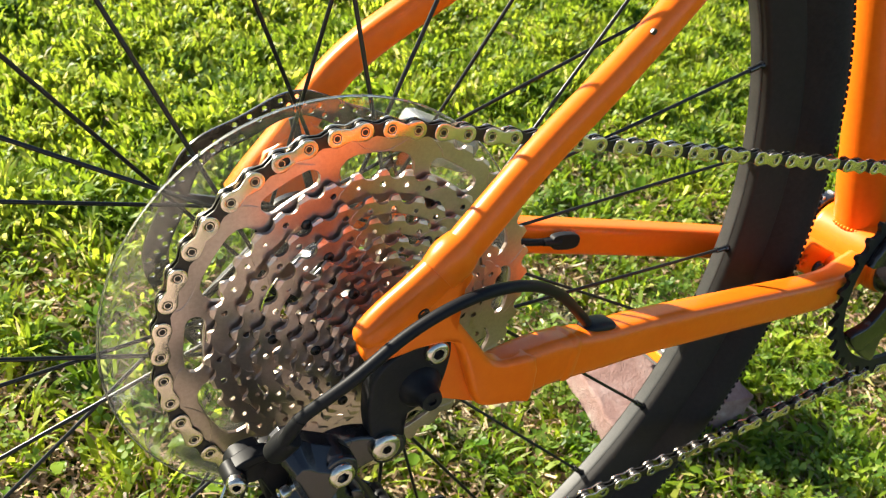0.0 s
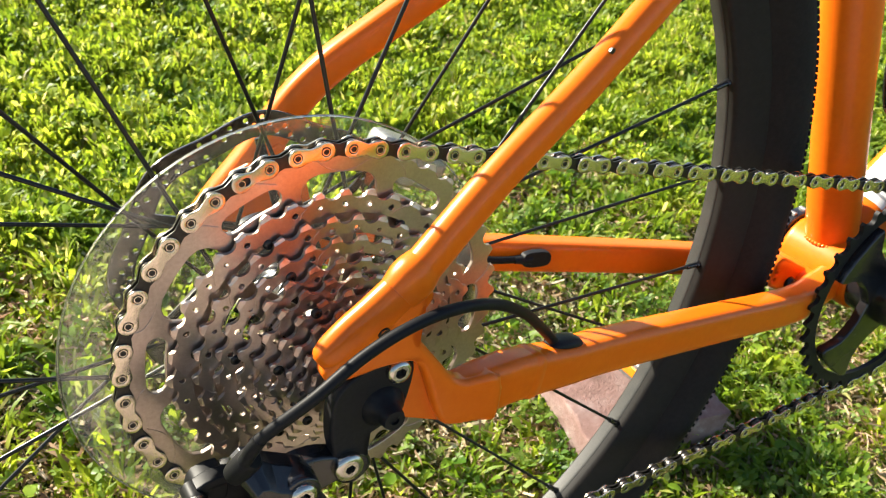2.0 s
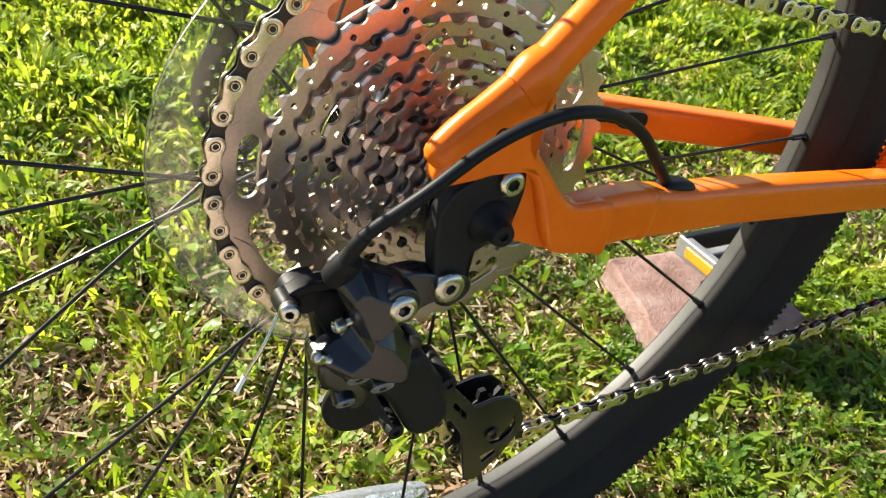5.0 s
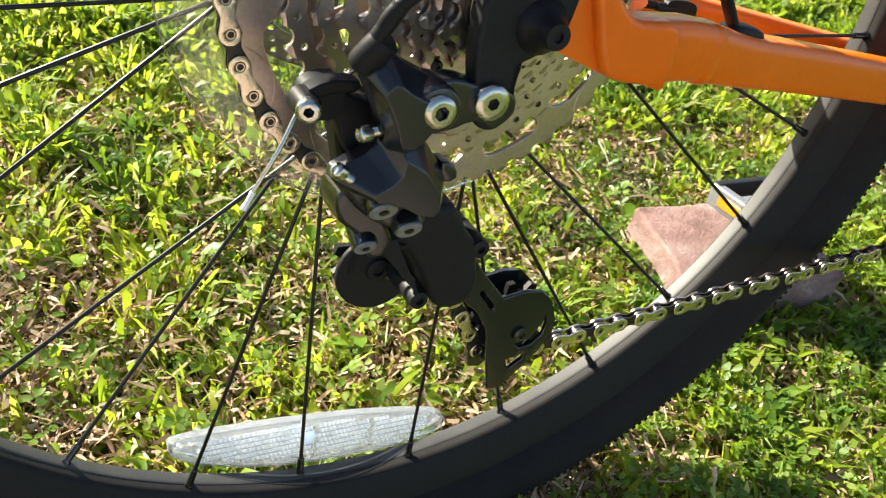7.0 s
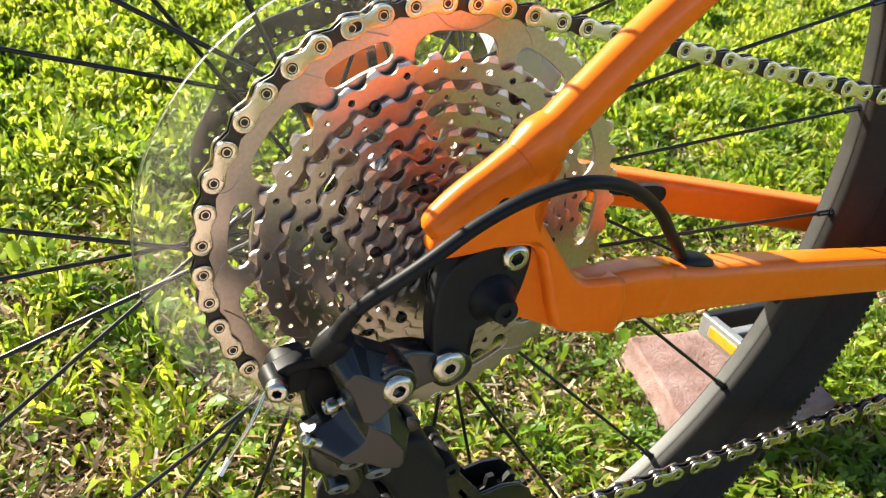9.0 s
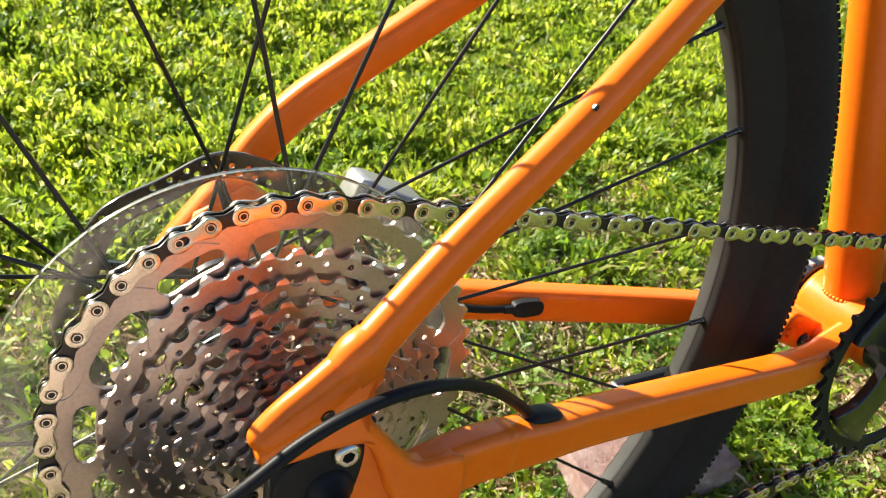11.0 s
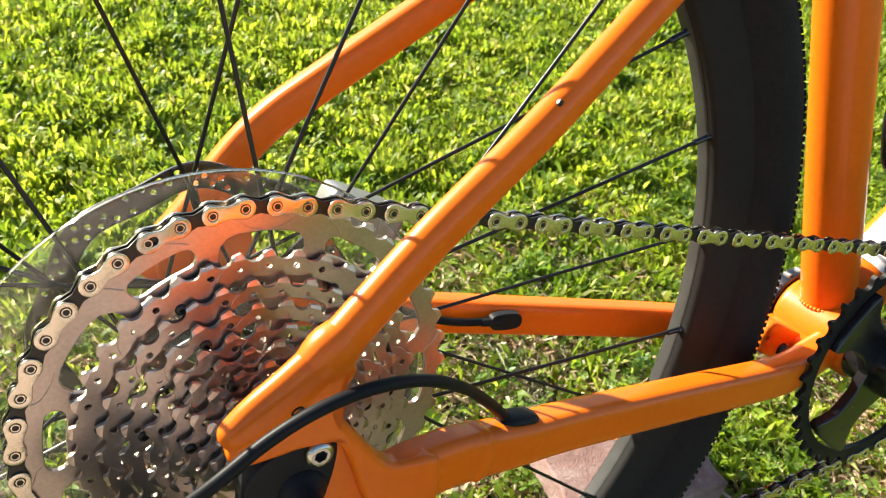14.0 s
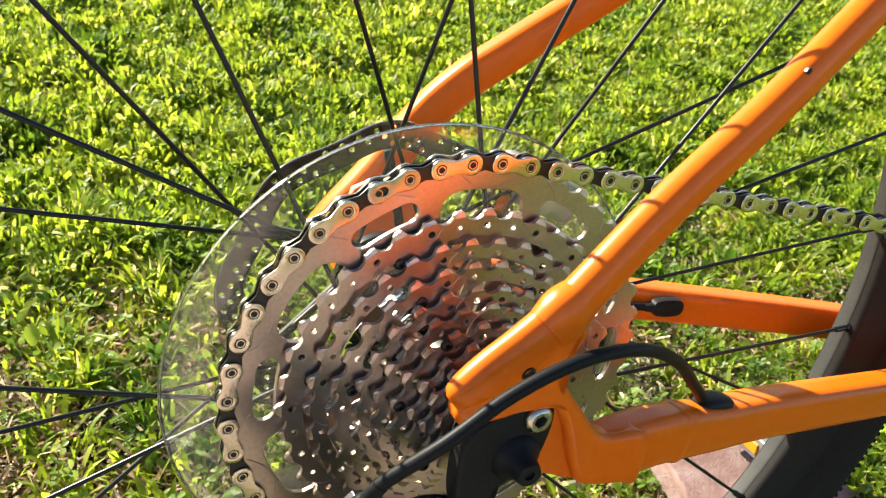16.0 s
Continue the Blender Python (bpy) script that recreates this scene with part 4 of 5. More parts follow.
def hex_bolt(x, y, z, r, hole, length, mat, tilt=0.0, name="bolt"):
    """A cone-headed bolt that faces the near side, with a hexagonal socket."""
    rim = lathe([(hole * 1.25, 0.0), (hole * 1.25, -0.0016), (r * 0.70, -0.0017), (r * 0.90, -0.0011), (r * 0.99, -0.0002), (r, 0.0006), (r, length)], 36)
    sleeve = slab(ring_of(0, 0, hole * 1.27, 36), -0.0015, 0.0024, 0.0, [ring_of(0, 0, hole, 6, 0.3)])
    o = part(name, join(rim, sleeve), mat, mech, "silver hex socket bolt", pose(x, y, z, 0, 0, tilt))
    # socket floor in dark steel, the shade inside put into its colour
    part("socket", lathe([(0.0, 0.0018), (hole * 1.2, 0.0018), (hole * 1.2, 0.003), (0.0, 0.003)], 12), INNER, o)
    return o


hex_bolt(0.0055, -0.0585, 0.0175, 0.0056, 0.0027, 0.003, BOLT)
hex_bolt(-0.0158, -0.0588, -0.0259, 0.0069, 0.0024, 0.006, BOLT)
hex_bolt(-0.0406, -0.0685, -0.0239, 0.0060, 0.0027, 0.006, BOLT)
hex_bolt(-0.0788, -0.0516, -0.0290, 0.0043, 0.0019, 0.008, BOLT, -18)
part("axle_end", lathe([(0.0, -0.0660), (0.0020, -0.0660), (0.0020, -0.0672), (0.0046, -0.0672), (0.0052, -0.0655), (0.0056, -0.0620), (0.0080, -0.0590), (0.0098, -0.0572), (0.0106, -0.0550), (0.0108, -0.0480), (0.0, -0.0480)], 32, (0.0, 0.0, 0.0)), MATT, mech, "black axle end cap")
ARM = [(-0.0660, -0.0125), (-0.0648, -0.0085), (-0.0610, -0.0050), (-0.0565, -0.0062), (-0.0504, -0.0108), (-0.0400, -0.0160), (-0.0345, -0.0190), (-0.0312, -0.0230), (-0.0316, -0.0275), (-0.0345, -0.0315), (-0.0400, -0.0385), (-0.0455, -0.0430), (-0.0530, -0.0410), (-0.0560, -0.0330), (-0.0600, -0.0230), (-0.0645, -0.0140)]
part("upper_knuckle", casting(ARM, -0.0500, -0.0590, -0.0690, 0.60, (-0.0012, -0.0022), 0.0009), POLISHED, mech)
part("bolt_seat", lathe([(0.0, -0.0675), (0.0074, -0.0675), (0.0082, -0.0668), (0.0086, -0.0640), (0.0086, -0.0520), (0.0, -0.0520)], 32, (-0.0406, 0.0, -0.0239)), BLACK, mech)
part("cable_stop", tube(smooth_path([(-0.0668, -0.0580, -0.0122, 0.0030, 0.0030), (-0.0660, -0.0585, -0.0110, 0.0046, 0.0046), (-0.0625, -0.0605, -0.0058, 0.0052, 0.0052), (-0.0598, -0.0620, -0.0020, 0.0050, 0.0050), (-0.0592, -0.0624, -0.0012, 0.0040, 0.0040)], 4), 28), HOSE, mech)
BLINK = [(-0.0420, -0.0200), (-0.0300, -0.0175), (-0.0200, -0.0200), (-0.0116, -0.0205), (-0.0050, -0.0250), (-0.0045, -0.0320), (-0.0116, -0.0372), (-0.0200, -0.0340), (-0.0300, -0.0370), (-0.0420, -0.0350)]
part("pivot_link", pillow(rounded(BLINK, 3), -0.0568, -0.0460, 0.0018), BLACK, mech)
BODY = [(-0.0515, -0.0300), (-0.0409, -0.0370), (-0.0365, -0.0405), (-0.0255, -0.0553), (-0.0250, -0.0668), (-0.0290, -0.0700), (-0.0388, -0.0678), (-0.0495, -0.0615), (-0.0576, -0.0577), (-0.0665, -0.0572), (-0.0690, -0.0540), (-0.0680, -0.0510), (-0.0633, -0.0484), (-0.0575, -0.0455), (-0.0535, -0.0410), (-0.0527, -0.0366)]
part("parallelogram_link", casting(BODY, -0.0450, -0.0520, -0.0620, 0.58, (0.0040, -0.0052), 0.0007), POLISHED, mech)
part("side_nub", slab(rounded([(-0.0285, -0.0500), (-0.0230, -0.0520), (-0.0215, -0.0570), (-0.0270, -0.0580)], 2), -0.0540, -0.0450, 0.0010), BLACK, mech)
part("stop_block", slab(rounded([(-0.0630, -0.0585), (-0.0420, -0.0610), (-0.0300, -0.0690), (-0.0280, -0.0800), (-0.0420, -0.0800), (-0.0560, -0.0700)], 2), -0.0480, -0.0300, 0.0030), BLACK, mech)
INLINK = [(-0.0640, -0.0330), (-0.0552, -0.0300), (-0.0465, -0.0340), (-0.0421, -0.0453), (-0.0492, -0.0532), (-0.0522, -0.0665), (-0.0600, -0.0600)]
part("parallelogram_link", pillow(rounded(INLINK, 2), -0.0380, -0.0260, 0.0020), MATT, mech)
LEFTARM = [(-0.0622, -0.0660), (-0.0551, -0.0630), (-0.0466, -0.0723), (-0.0384, -0.0858), (-0.0421, -0.0940), (-0.0497, -0.0920), (-0.0545, -0.0820), (-0.0610, -0.0765)]
part("inner_arm", pillow(rounded(LEFTARM, 2), -0.0440, -0.0250, 0.0022), BLACK, mech)
KNUCKLE = [(-0.0376, -0.0880), (-0.0233, -0.0800), (-0.0094, -0.0790), (-0.0020, -0.0910), (0.0040, -0.0985), (0.0060, -0.1088), (0.0080, -0.1173), (0.0050, -0.1260), (-0.0035, -0.1295), (-0.0115, -0.1262), (-0.0165, -0.1171), (-0.0240, -0.1034), (-0.0317, -0.0945)]
part("lower_knuckle", pillow(rounded(KNUCKLE, 2), -0.0370, -0.0080, 0.0036), MATT, mech)
for x, z in ((-0.0304, -0.0925), (0.0060, -0.1010), (-0.0190, -0.1225)):
    part("screw_boss", lathe([(0.0, -0.0355), (0.0016, -0.0355), (0.0018, -0.0370), (0.0040, -0.0365), (0.0044, -0.0340), (0.0044, -0.0100), (0.0, -0.0100)], 20, (x, 0, z)), MATT, mech)
part("skid_plate", slab([(-0.0440, -0.0900), (-0.0350, -0.0890), (-0.0215, -0.1165), (-0.0235, -0.1150)], -0.0400, -0.0390, 0.0003), MATT, mech)
part("anchor_boss", lathe([(0.0, -0.0500), (0.0040, -0.0500), (0.0045, -0.0492), (0.0047, -0.0470), (0.0047, -0.0400), (0.0, -0.0400)], 28, (-0.0778, 0.0, -0.0291)), HOSE, mech)
part("anchor_arm", slab(rounded([(-0.0790, -0.0290), (-0.0760, -0.0230), (-0.0659, -0.0214), (-0.0642, -0.0265), (-0.0655, -0.0345), (-0.0735, -0.0352), (-0.0780, -0.0330)], 2), -0.0460, -0.0340, 0.0014, (), 2), HOSE, mech)
part("anchor_arm", slab([(-0.0670, -0.0250), (-0.0508, -0.0323), (-0.0540, -0.0440), (-0.0606, -0.0493), (-0.0665, -0.0360)], -0.0440, -0.0330, 0.0010, (), 1), HOSE, mech)
part("cable_clamp", slab(rounded([(-0.0775, -0.0235), (-0.0690, -0.0205), (-0.0600, -0.0215), (-0.0610, -0.0250), (-0.0700, -0.0255), (-0.0760, -0.0275)], 2), -0.0475, -0.0400, 0.0012), HOSE, mech)
for (x, y, z), r in (((-0.0486, -0.0535, -0.0680), 0.0056), ((-0.0360, -0.0505, -0.0787), 0.0054), ((-0.0500, -0.0450, -0.0879), 0.0046)):
    turn = Matrix.Translation((x, y, z)) @ Vector((0.0, 0.86, 0.52)).to_track_quat("Y", "Z").to_matrix().to_4x4()
    lug = part("pivot_lug", lathe([(0.0, 0.0002), (r * 1.04, 0.0002), (r * 1.10, 0.0010), (r * 1.10, 0.0150), (0.0, 0.0150)], 28), BLACK, mech, "", turn)
    pin = part("pivot_pin", lathe([(0.0, 0.0010), (r * 0.30, 0.0010), (r * 0.36, -0.0006), (r * 0.88, -0.0006), (r * 0.96, 0.0002), (r * 0.96, 0.0030), (0.0, 0.0030)], 28), GREY, lug, "grey steel pivot pin head")
    # slightly raised dark disc in place of the socket's shaded depth
    part("socket", lathe([(0.0, -0.0009), (r * 0.30, -0.0009), (r * 0.30, 0.0004), (0.0, 0.0004)], 6), INNER, lug)
for (x, y, z), d in (((-0.0622, -0.0560, -0.0363), (-0.0090, -0.002, -0.0004)), ((-0.0698, -0.0570, -0.0478), (-0.0060, -0.0020, 0.0046))):
    rod = lathe([(0.0, 0.0003), (0.0010, 0.0003), (0.0014, -0.0005), (0.0024, -0.0003), (0.0029, 0.0005), (0.0029, 0.0036), (0.0018, 0.0038)] + [(0.0019 if j % 2 else 0.0015, 0.0040 + j * 0.0005) for j in range(18)] + [(0.0, 0.0135)], 14)
    part("adjuster_screw", rod, BOLT, mech, "steel adjuster screw", Matrix.Translation((x, y, z)) @ (-Vector(d)).to_track_quat("Y", "Z").to_matrix().to_4x4())
CAGE = [(-0.0020, -0.1200), (0.0130, -0.1170), (0.0224, -0.1243), (0.0285, -0.1330), (0.0430, -0.1500), (0.0540, -0.1478), (0.0645, -0.1488), (0.0720, -0.1560), (0.0765, -0.1680), (0.0765, -0.1770), (0.0648, -0.1929), (0.0507, -0.2067), (0.0438, -0.2052), (0.0400, -0.1860), (0.0369, -0.1686), (0.0300, -0.1570), (0.0100, -0.1380)]
cage_holes = [[(0.0548, -0.1794), (0.0630, -0.1779), (0.0690, -0.1694), (0.0700, -0.1640), (0.0712, -0.1700), (0.0700, -0.1760), (0.0645, -0.1812), (0.0580, -0.1822)], [(0.0518, -0.1888), (0.0607, -0.1865), (0.0614, -0.1895), (0.0540, -0.1948)], [(0.0300, -0.1432), (0.0393, -0.1551), (0.0380, -0.1572), (0.0288, -0.1453)]]
cage = part("outer_cage_plate", slab(CAGE, -0.0085, -0.0060, 0.0008, cage_holes), BLACK, mech, "black pulley cage plate")
part("inner_cage_plate", slab([(x - 0.001, z) for x, z in CAGE], 0.0110, 0.0130, 0.0), BLACK, mech)
GCAGE = ring_of(-0.0268, -0.1245, 0.0182, 44)
part("guide_cage_plate", pillow(GCAGE, -0.0100, -0.0065, 0.0012, 3), MATT, mech)
# raised dark patch that stands for the shade of a slot in the plate
part("guide_cage_dark_patch", pillow(rounded([(-0.0405, -0.1230), (-0.0392, -0.1150), (-0.0362, -0.1110), (-0.0345, -0.1125), (-0.0368, -0.1165), (-0.0376, -0.1230)], 3), -0.0104, -0.0090, 0.0003, 2), HOSE, mech)
part("guide_cage_hub", lathe([(0.0, -0.0105), (0.0022, -0.0105), (0.0026, -0.0118), (0.0052, -0.0114), (0.0058, -0.0100), (0.0, -0.0095)], 28, (-0.0265, 0.0, -0.1225)), MATT, mech)
for c, rr in ((GUIDE, 11), (TENSION, 11)):
    pr = 0.0215
    ol = []
    for k in range(11):
        a = 2 * math.pi * k / 11
        for da, r in ((-0.20, pr - 0.0036), (-0.08, pr + 0.0020), (0.08, pr + 0.0020), (0.20, pr - 0.0036)):
            ol.append((c[0][0] + r * math.cos(a + da), c[0][1] + r * math.sin(a + da)))
    wheel_p = part("pulley", slab(ol, CHAIN_Y - 0.0015, CHAIN_Y + 0.0015, 0.0), MATT, mech, "black plastic jockey wheel")
    part("pulley_bolt", lathe([(0.0, -0.0095), (0.0016, -0.0095), (0.0020, -0.0105), (0.0042, -0.0100), (0.0042, 0.012), (0.0, 0.012)], 20, (c[0][0], 0, c[0][1])), BLACK, wheel_p)

# ---- shift cable ----
HOUSING = [(-0.0640, -0.0650, 0.0000), (-0.0586, -0.0677, 0.0110), (-0.0398, -0.0735, 0.0281), (-0.0191, -0.0730, 0.0414), (0.0003, -0.0730, 0.0497), (0.0216, -0.0702, 0.0509), (0.0454, -0.0635, 0.0437), (0.0686, -0.0545, 0.0286), (0.0894, -0.0437, 0.0087), (0.1021, -0.0393, -0.0051), (0.1071, -0.0357, -0.0104)]
cable = part("shift_cable", tube([(*p, 0.00255, 0.00255) for p in smooth_path(HOUSING, 8)], 14), HOSE, bicycle, "black shift cable housing looping to the chain stay")
part("cable_cap", tube([(x, y, z, 0.00285, 0.00285) for x, y, z in smooth_path(HOUSING[:2], 4)], 16), HOSE, cable)
part("cable_port", tube(smooth_path([(0.0985, -0.0393, -0.0068, 0.0026, 0.0010), (0.1025, -0.0387, -0.0074, 0.0054, 0.0028), (0.1105, -0.0375, -0.0090, 0.0062, 0.0034), (0.1180, -0.0363, -0.0108, 0.0056, 0.0028), (0.1215, -0.0357, -0.0118, 0.0026, 0.0010)], 5), 24, 2.6), MATT, cable, "black rubber cable port")
part("inner_wire", tube(smooth_path([(-0.0560, -0.040, -0.0180, 0.0007, 0.0007), (-0.0672, -0.040, -0.0252, 0.0007, 0.0007), (-0.0770, -0.041, -0.0310, 0.0007, 0.0007), (-0.0860, -0.0460, -0.0450, 0.0008, 0.0008), (-0.0950, -0.0460, -0.0615, 0.0008, 0.0008)], 5), 8), BOLT, cable, "bare steel cable tail")
part("crimp", tube([(-0.0940, -0.0460, -0.0598, 0.0011, 0.0011), (-0.0955, -0.0460, -0.0630, 0.0009, 0.0009), (-0.0972, -0.0460, -0.0662, 0.0012, 0.0012)], 10), PAPER, cable, "crimped cable end cap")

# ---- brick under the pedal ----
brick_bm = bmesh.new()
bmesh.ops.create_cube(brick_bm, size=1.0, matrix=Matrix.Diagonal((0.15, 0.10, 0.060, 1)))
bmesh.ops.bevel(brick_bm, geom=brick_bm.edges[:], offset=0.003, segments=2, profile=0.5, affect="EDGES")
bmesh.ops.subdivide_edges(brick_bm, edges=[e for e in brick_bm.edges if e.calc_length() > 0.03], cuts=6, use_grid_fill=True)
for v in brick_bm.verts:
    v.co += 0.0022 * Vector(noise.noise_vector(v.co * 45)) + 0.0015 * Vector(noise.noise_vector(v.co * 130))
brick = new("brick", from_bm(brick_bm, True))
brick.data.materials.append(CLAY)
corner = TO_WORLD @ Vector((0.3125, 0.2110, -0.2515))
brick.matrix_world = pose(corner.x + 0.006, corner.y + 0.009, 0.0, 0, 0, -7) @ Matrix.Translation((0.075, -0.05, 0.030))
tagged(brick, "weathered pink clay brick lying in the grass", "brick")

# ---- lawn ----
rng = np.random.default_rng(7)


def scatter(count, x0, x1, y0, y1):
    return np.c_[rng.uniform(x0, x1, count), rng.uniform(y0, y1, count)]


def patches(p, scale, seed):
    """Soft random field between 0 and 1."""
    out = np.zeros(len(p))
    r = np.random.default_rng(seed)
    for k in range(10):
        a, ph, s = r.uniform(0, 2 * math.pi), r.uniform(0, 2 * math.pi), scale * r.uniform(0.6, 1.8)
        out += np.sin((p[:, 0] * math.cos(a) + p[:, 1] * math.sin(a)) * s + ph)
    return 1 / (1 + np.exp(-out / 1.6))


def from_arrays(name, verts, faces, mat, label):
    me = bpy.data.meshes.new(name)
    nv, nf, k = len(verts), len(faces), faces.shape[1]
    me.vertices.add(nv)
    me.vertices.foreach_set("co", verts.astype(np.float32).ravel())
    me.loops.add(nf * k)
    me.loops.foreach_set("vertex_index", faces.astype(np.int32).ravel())
    me.polygons.add(nf)
    me.polygons.foreach_set("loop_start", np.arange(0, nf * k, k, dtype=np.int32))
    me.polygons.foreach_set("loop_total", np.full(nf, k, dtype=np.int32))
    me.update(calc_edges=True)
    me.polygons.foreach_set("use_smooth", np.ones(nf, dtype=bool))
    me.materials.append(mat)
    ob = new(name, me)
    return tagged(ob, label, "grass", kind="stuff")


def blades(p, height, width, lean, curl):
    """Bent, slightly folded blades: seven corners and five triangles each."""
    n = len(p)
    sway = patches(p, 55, 31) * 9.0
    az = np.where(rng.uniform(0, 1, n) < 0.65, sway + rng.normal(0, 0.6, n), rng.uniform(0, 2 * math.pi, n))
    tw = az + math.pi / 2 + rng.normal(0, 0.7, n)
    d = np.c_[np.cos(az), np.sin(az)]
    w = np.c_[np.cos(tw), np.sin(tw)] * width[:, None] * 0.5
    v = np.zeros((n, 7, 3))
    for row, (up, out, wide) in enumerate(((0.0, 0.0, 0.80), (0.50, 0.28, 1.0), (0.88, 0.72, 0.95))):
        m = p + d * (height * lean * out)[:, None]
        v[:, 2 * row, :2], v[:, 2 * row + 1, :2] = m - w * wide, m + w * wide
        v[:, 2 * row, 2] = height * up
        v[:, 2 * row + 1, 2] = height * up + width * rng.uniform(-0.3, 0.3, n)
    v[:, 6, :2] = p + d * (height * lean * curl)[:, None]
    v[:, 6, 2] = height * rng.uniform(0.86, 1.00, n)
    b = (np.arange(n) * 7)[:, None]
    f = np.concatenate([b + [0, 1, 3], b + [0, 3, 2], b + [2, 3, 5], b + [2, 5, 4], b + [4, 5, 6]])
    return v.reshape(-1, 3), f


def clear_of_brick(p):
    q = np.linalg.inv(np.array(brick.matrix_world))[:2, :2] @ (p - np.array(brick.matrix_world)[:2, 3]).T
    return p[~((abs(q[0]) < 0.073) & (abs(q[1]) < 0.048))]


def litter(p, length, width, z):
    """Short dry bits lying at all angles in the sward."""
    n = len(p)
    az, pitch, roll = rng.uniform(0, 2 * math.pi, n), rng.normal(0, 0.35, n), rng.uniform(0, 2 * math.pi, n)
    d = np.c_[np.cos(az) * np.cos(pitch), np.sin(az) * np.cos(pitch), np.sin(pitch)] * length[:, None] * 0.5
    s = np.c_[-np.sin(az) * np.cos(roll), np.cos(az) * np.cos(roll), np.sin(roll)] * width[:, None] * 0.5
    c = np.c_[p, z]
    bend = np.c_[np.zeros(n), np.zeros(n), length * rng.uniform(-0.1, 0.15, n)]
    v = np.stack([c - d - s, c - d + s, c + bend - s, c + bend + s, c + d], 1)
    v[:, :, 2] = np.maximum(v[:, :, 2], 0.002)
    b = (np.arange(n) * 5)[:, None]
    return v.reshape(-1, 3), np.concatenate([b + [0, 1, 3], b + [0, 3, 2], b + [2, 3, 4]])


CLUMP = np.random.default_rng(12).uniform(0, 1, (64, 64, 4))


def clumps(p, cell):
    """Height field of separate tufts on a jittered lattice: 1 at a tuft's heart, 0 between."""
    base = np.floor(p / cell).astype(int)
    best = np.zeros(len(p))
    for i in (-1, 0, 1):
        for k in (-1, 0, 1):
            c = CLUMP[(base[:, 0] + i) % 64, (base[:, 1] + k) % 64]
            at = (base + (i, k) + c[:, :2]) * cell
            r = cell * (0.35 + 0.35 * c[:, 2])
            best = np.maximum(best, (0.45 + 0.55 * c[:, 3]) * np.exp(-((p - at) ** 2).sum(1) / r ** 2))
    return best


near = np.concatenate([scatter(110000, -0.45, 1.25, -0.2, 1.15), scatter(240000, -0.7, 2.4, 0.35, 2.2), scatter(16000, 1.25, 2.4, -0.2, 0.35), scatter(6000, -0.7, -0.45, -0.2, 0.35), scatter(32000, 0.33, 2.5, -2.6, -0.2), scatter(60000, 0.15, 1.1, -0.45, 0.15), scatter(22000, -1.6, 0.45, -0.48, -0.18)])
near = clear_of_brick(near)
tuft = 0.65 * clumps(near, 0.075) + 0.45 * clumps(near + 7.0, 0.033)
back = 1 / (1 + np.exp((0.50 - near[:, 1]) * 12))  # the thicker sward behind the bicycle
bare = (patches(near, 20, 41) * 0.75 + 0.25) / (1 + np.exp((near[:, 1] - 0.42) * 14)) / (1 + np.exp((near[:, 0] - 0.75) * 9))
near_ok = rng.uniform(0, 1, len(near)) < (0.10 + 0.22 * back + 1.0 * tuft) * (1 - 0.84 * bare)
near, tuft, back = near[near_ok], tuft[near_ok], back[near_ok]
tall = 0.010 + 0.010 * patches(near, 22, 5) + 0.034 * tuft + 0.006 * back + rng.uniform(-0.005, 0.012, len(near))
tall = np.minimum(tall, np.where(near[:, 1] < 0.3, 0.042, 0.060))
broad = (0.0017 + 0.0052 * rng.uniform(0, 1, len(near)) ** 1.6) * (1.0 + 0.10 * back)
v, f = blades(near, tall, broad, rng.uniform(0.1, 1.1, len(near)) * (1 - 0.45 * back), rng.uniform(0.85, 1.2, len(near)))
from_arrays("grass", v, f, GRASS, "short sunlit green lawn grass")

dry = clear_of_brick(np.concatenate([scatter(200000, -0.4, 0.75, -0.25, 0.55), scatter(40000, -0.6, 2.2, -0.3, 1.9)]))
dry = dry[rng.uniform(0, 1, len(dry)) < 0.35 + 0.65 * patches(dry, 14, 9) ** 1.5]
big = rng.uniform(0, 1, len(dry)) < 0.08
v, f = litter(dry, np.where(big, rng.uniform(0.012, 0.034, len(dry)), rng.uniform(0.004, 0.013, len(dry))), np.where(big, rng.uniform(0.0014, 0.0032, len(dry)), rng.uniform(0.0010, 0.0029, len(dry))), 0.004 + np.where(big, 0.030, 0.026) * rng.uniform(0, 1, len(dry)))
from_arrays("dry_grass", v, f, STRAW, "dry straw-coloured thatch lying in the lawn")


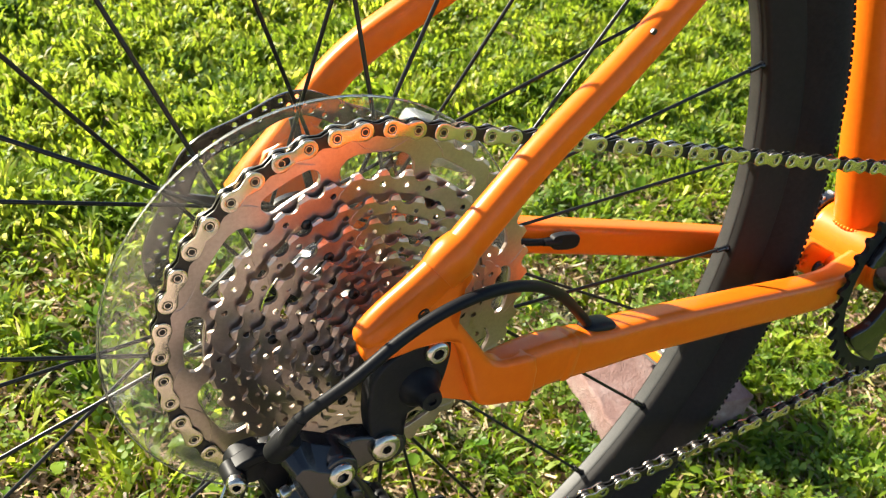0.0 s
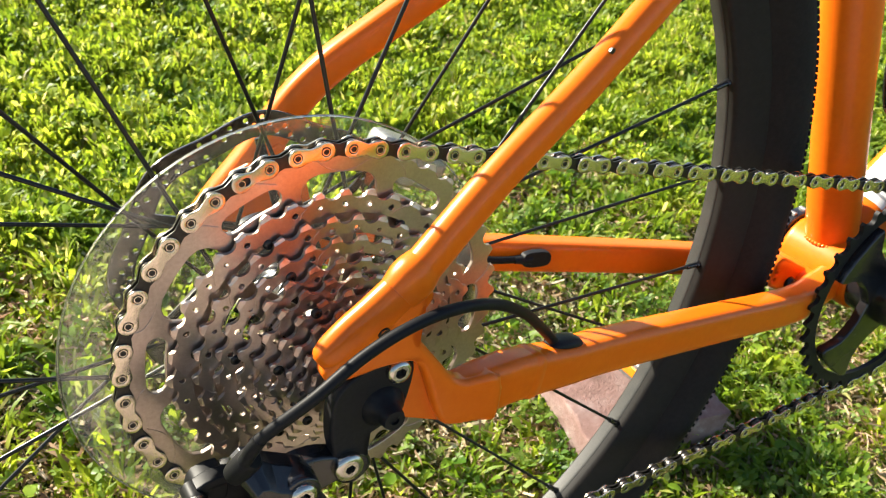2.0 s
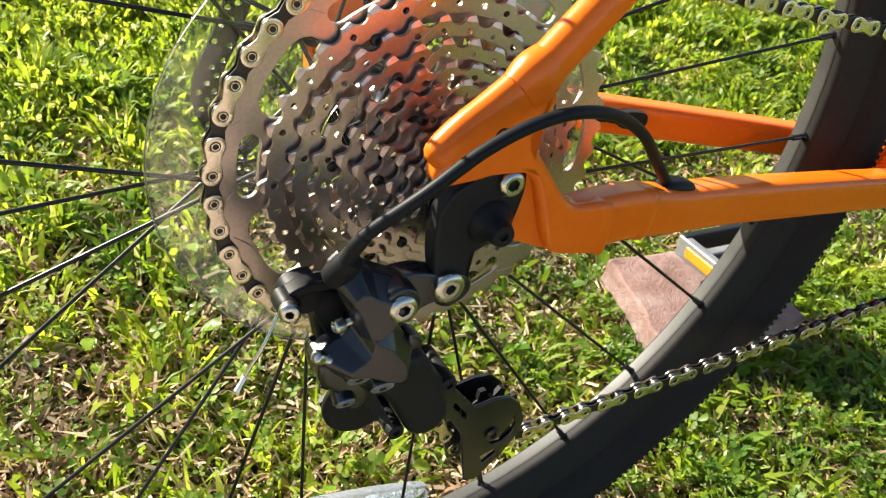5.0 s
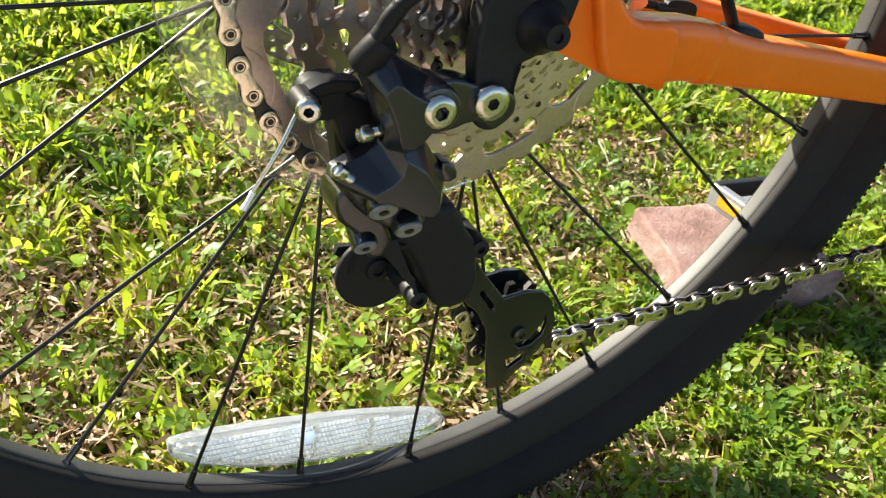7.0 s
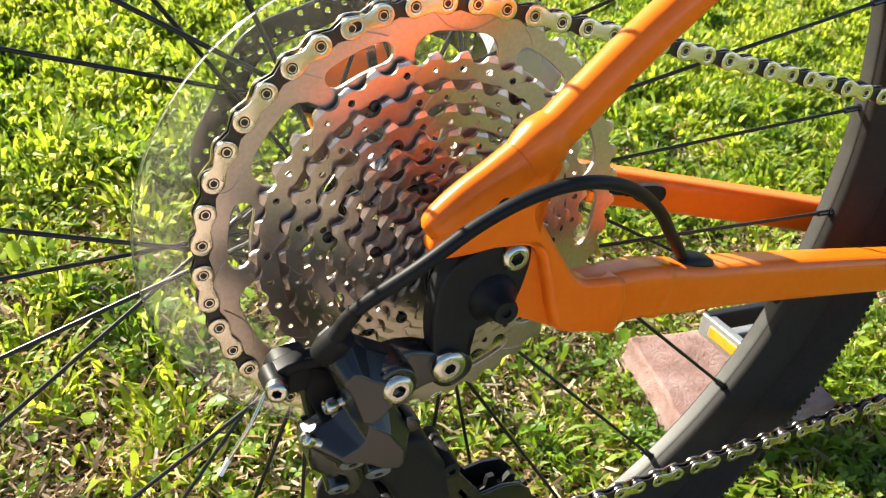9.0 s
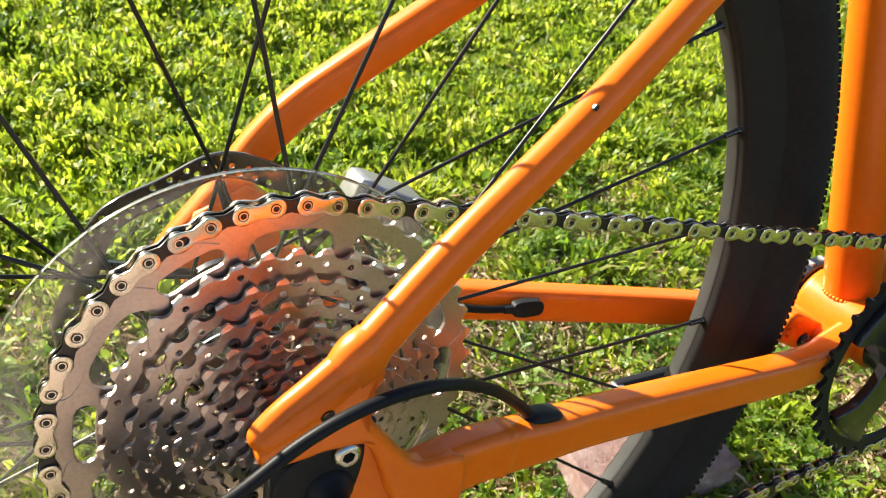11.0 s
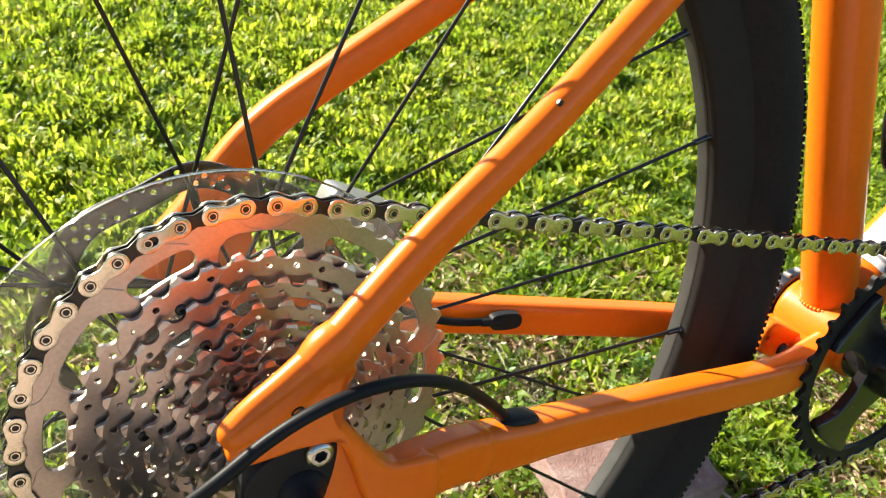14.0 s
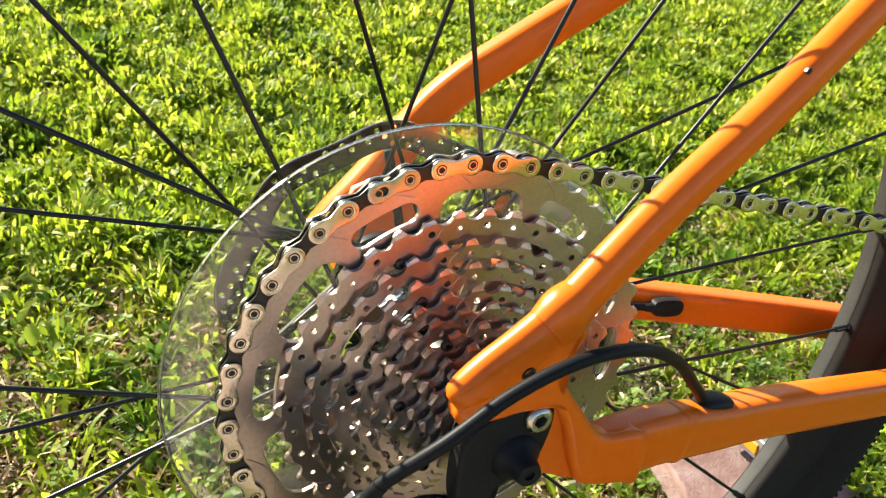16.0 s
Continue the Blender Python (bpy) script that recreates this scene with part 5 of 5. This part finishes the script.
def clover(p, z, size):
    """Three rounded, slightly folded leaflets on each stalk."""
    n = len(p)
    spin, tilt_az, tilt = rng.uniform(0, 2 * math.pi, n), rng.uniform(0, 2 * math.pi, n), rng.uniform(0, 0.9, n)
    shape = np.array([(0.05, 0.0), (0.45, 0.36), (0.85, 0.38), (1.0, 0.0), (0.85, -0.38), (0.45, -0.36)])
    vs, fs = [], []
    for leaf in range(3):
        a = spin + leaf * 2 * math.pi / 3
        lx = shape[None, :, 0] * np.cos(a)[:, None] - shape[None, :, 1] * np.sin(a)[:, None]
        ly = shape[None, :, 0] * np.sin(a)[:, None] + shape[None, :, 1] * np.cos(a)[:, None]
        lx, ly = lx * size[:, None], ly * size[:, None]
        rise = (lx * np.cos(tilt_az)[:, None] + ly * np.sin(tilt_az)[:, None]) * np.tan(tilt)[:, None] + abs(shape[None, :, 1]) * size[:, None] * 0.35
        vs.append(np.stack([p[:, 0:1] + lx, p[:, 1:2] + ly, z[:, None] + rise], -1))
    v = np.stack(vs, 1).reshape(-1, 3)
    b = (np.arange(n * 3) * 6)[:, None]
    f = np.concatenate([b + [0, 1, 3], b + [1, 2, 3], b + [0, 3, 5], b + [3, 4, 5]])
    return v, f


cl = clear_of_brick(np.concatenate([scatter(9000, -0.4, 1.2, -0.2, 0.5), scatter(9000, 0.2, 1.2, -0.45, 0.25), scatter(22000, -0.4, 2.0, 0.4, 1.7)]))
cl = cl[rng.uniform(0, 1, len(cl)) < 0.15 + 0.85 * patches(cl, 16, 21) ** 1.4]
lift = 0.65 * clumps(cl, 0.075) + 0.45 * clumps(cl + 7.0, 0.033)
v, f = clover(cl, 0.012 + 0.030 * lift + rng.uniform(0, 0.012, len(cl)), rng.uniform(0.0030, 0.0085, len(cl)) * np.where(cl[:, 1] > 0.5, 1.25, 0.9))
from_arrays("clover", v, f, CLOVER, "low clover leaves mixed into the lawn")


def broad_leaves(p, z, size):
    """Low oval weed leaves, cupped along the midrib and drooping at the tip."""
    n = len(p)
    az, pitch = rng.uniform(0, 2 * math.pi, n), np.clip(rng.normal(0.25, 0.35, n), -0.6, 0.9)
    shape = np.array([(0.0, 0.0), (0.22, 0.24), (0.55, 0.34), (0.85, 0.22), (1.0, 0.0), (0.85, -0.22), (0.55, -0.34), (0.22, -0.24), (0.50, 0.0)])
    out, side = shape[None, :, 0] * size[:, None], shape[None, :, 1] * size[:, None] * rng.uniform(0.7, 1.2, n)[:, None]
    ca, sa = np.cos(az)[:, None], np.sin(az)[:, None]
    rise = out * np.tan(pitch)[:, None] - (shape[None, :, 0] ** 2) * size[:, None] * 0.30 + abs(side) * rng.uniform(0.1, 0.6, n)[:, None]
    v = np.stack([p[:, 0:1] + out * ca - side * sa, p[:, 1:2] + out * sa + side * ca, np.maximum(z[:, None] + rise, 0.004)], -1)
    b = (np.arange(n) * 9)[:, None]
    return v.reshape(-1, 3), np.concatenate([b + [8, k, (k + 1) % 8] for k in range(8)])


weeds = clear_of_brick(np.concatenate([scatter(1700, -0.4, 1.0, 0.0, 0.55), scatter(3200, -0.5, 2.0, 0.45, 1.7)]))
weeds = weeds[rng.uniform(0, 1, len(weeds)) < 0.18 + 0.82 * patches(weeds, 18, 63) ** 1.3]
v, f = broad_leaves(weeds, 0.014 + 0.022 * rng.uniform(0, 1, len(weeds)), rng.uniform(0.009, 0.018, len(weeds)))
from_arrays("weed", v, f, WEED, "low oval weed leaves among the grass")

# the lawn further off, coarser
far = scatter(120000, -5.0, 7.0, -2.6, 8.0)
far = far[~((far[:, 0] > -0.68) & (far[:, 0] < 2.38) & (far[:, 1] > -0.2) & (far[:, 1] < 2.18)) & ~((far[:, 0] < 0.33) & (far[:, 1] < -0.45)) & ~((abs(far[:, 0] - 0.4) < 1.1) & (abs(far[:, 1] + 0.4) < 0.3))]
v, f = blades(far, 0.020 + 0.030 * clumps(far, 0.11) + rng.uniform(-0.005, 0.010, len(far)), rng.uniform(0.006, 0.016, len(far)), rng.uniform(0.2, 1.2, len(far)), rng.uniform(0.85, 1.2, len(far)))
from_arrays("grass", v, f, GRASS, "wider lawn round the bicycle")
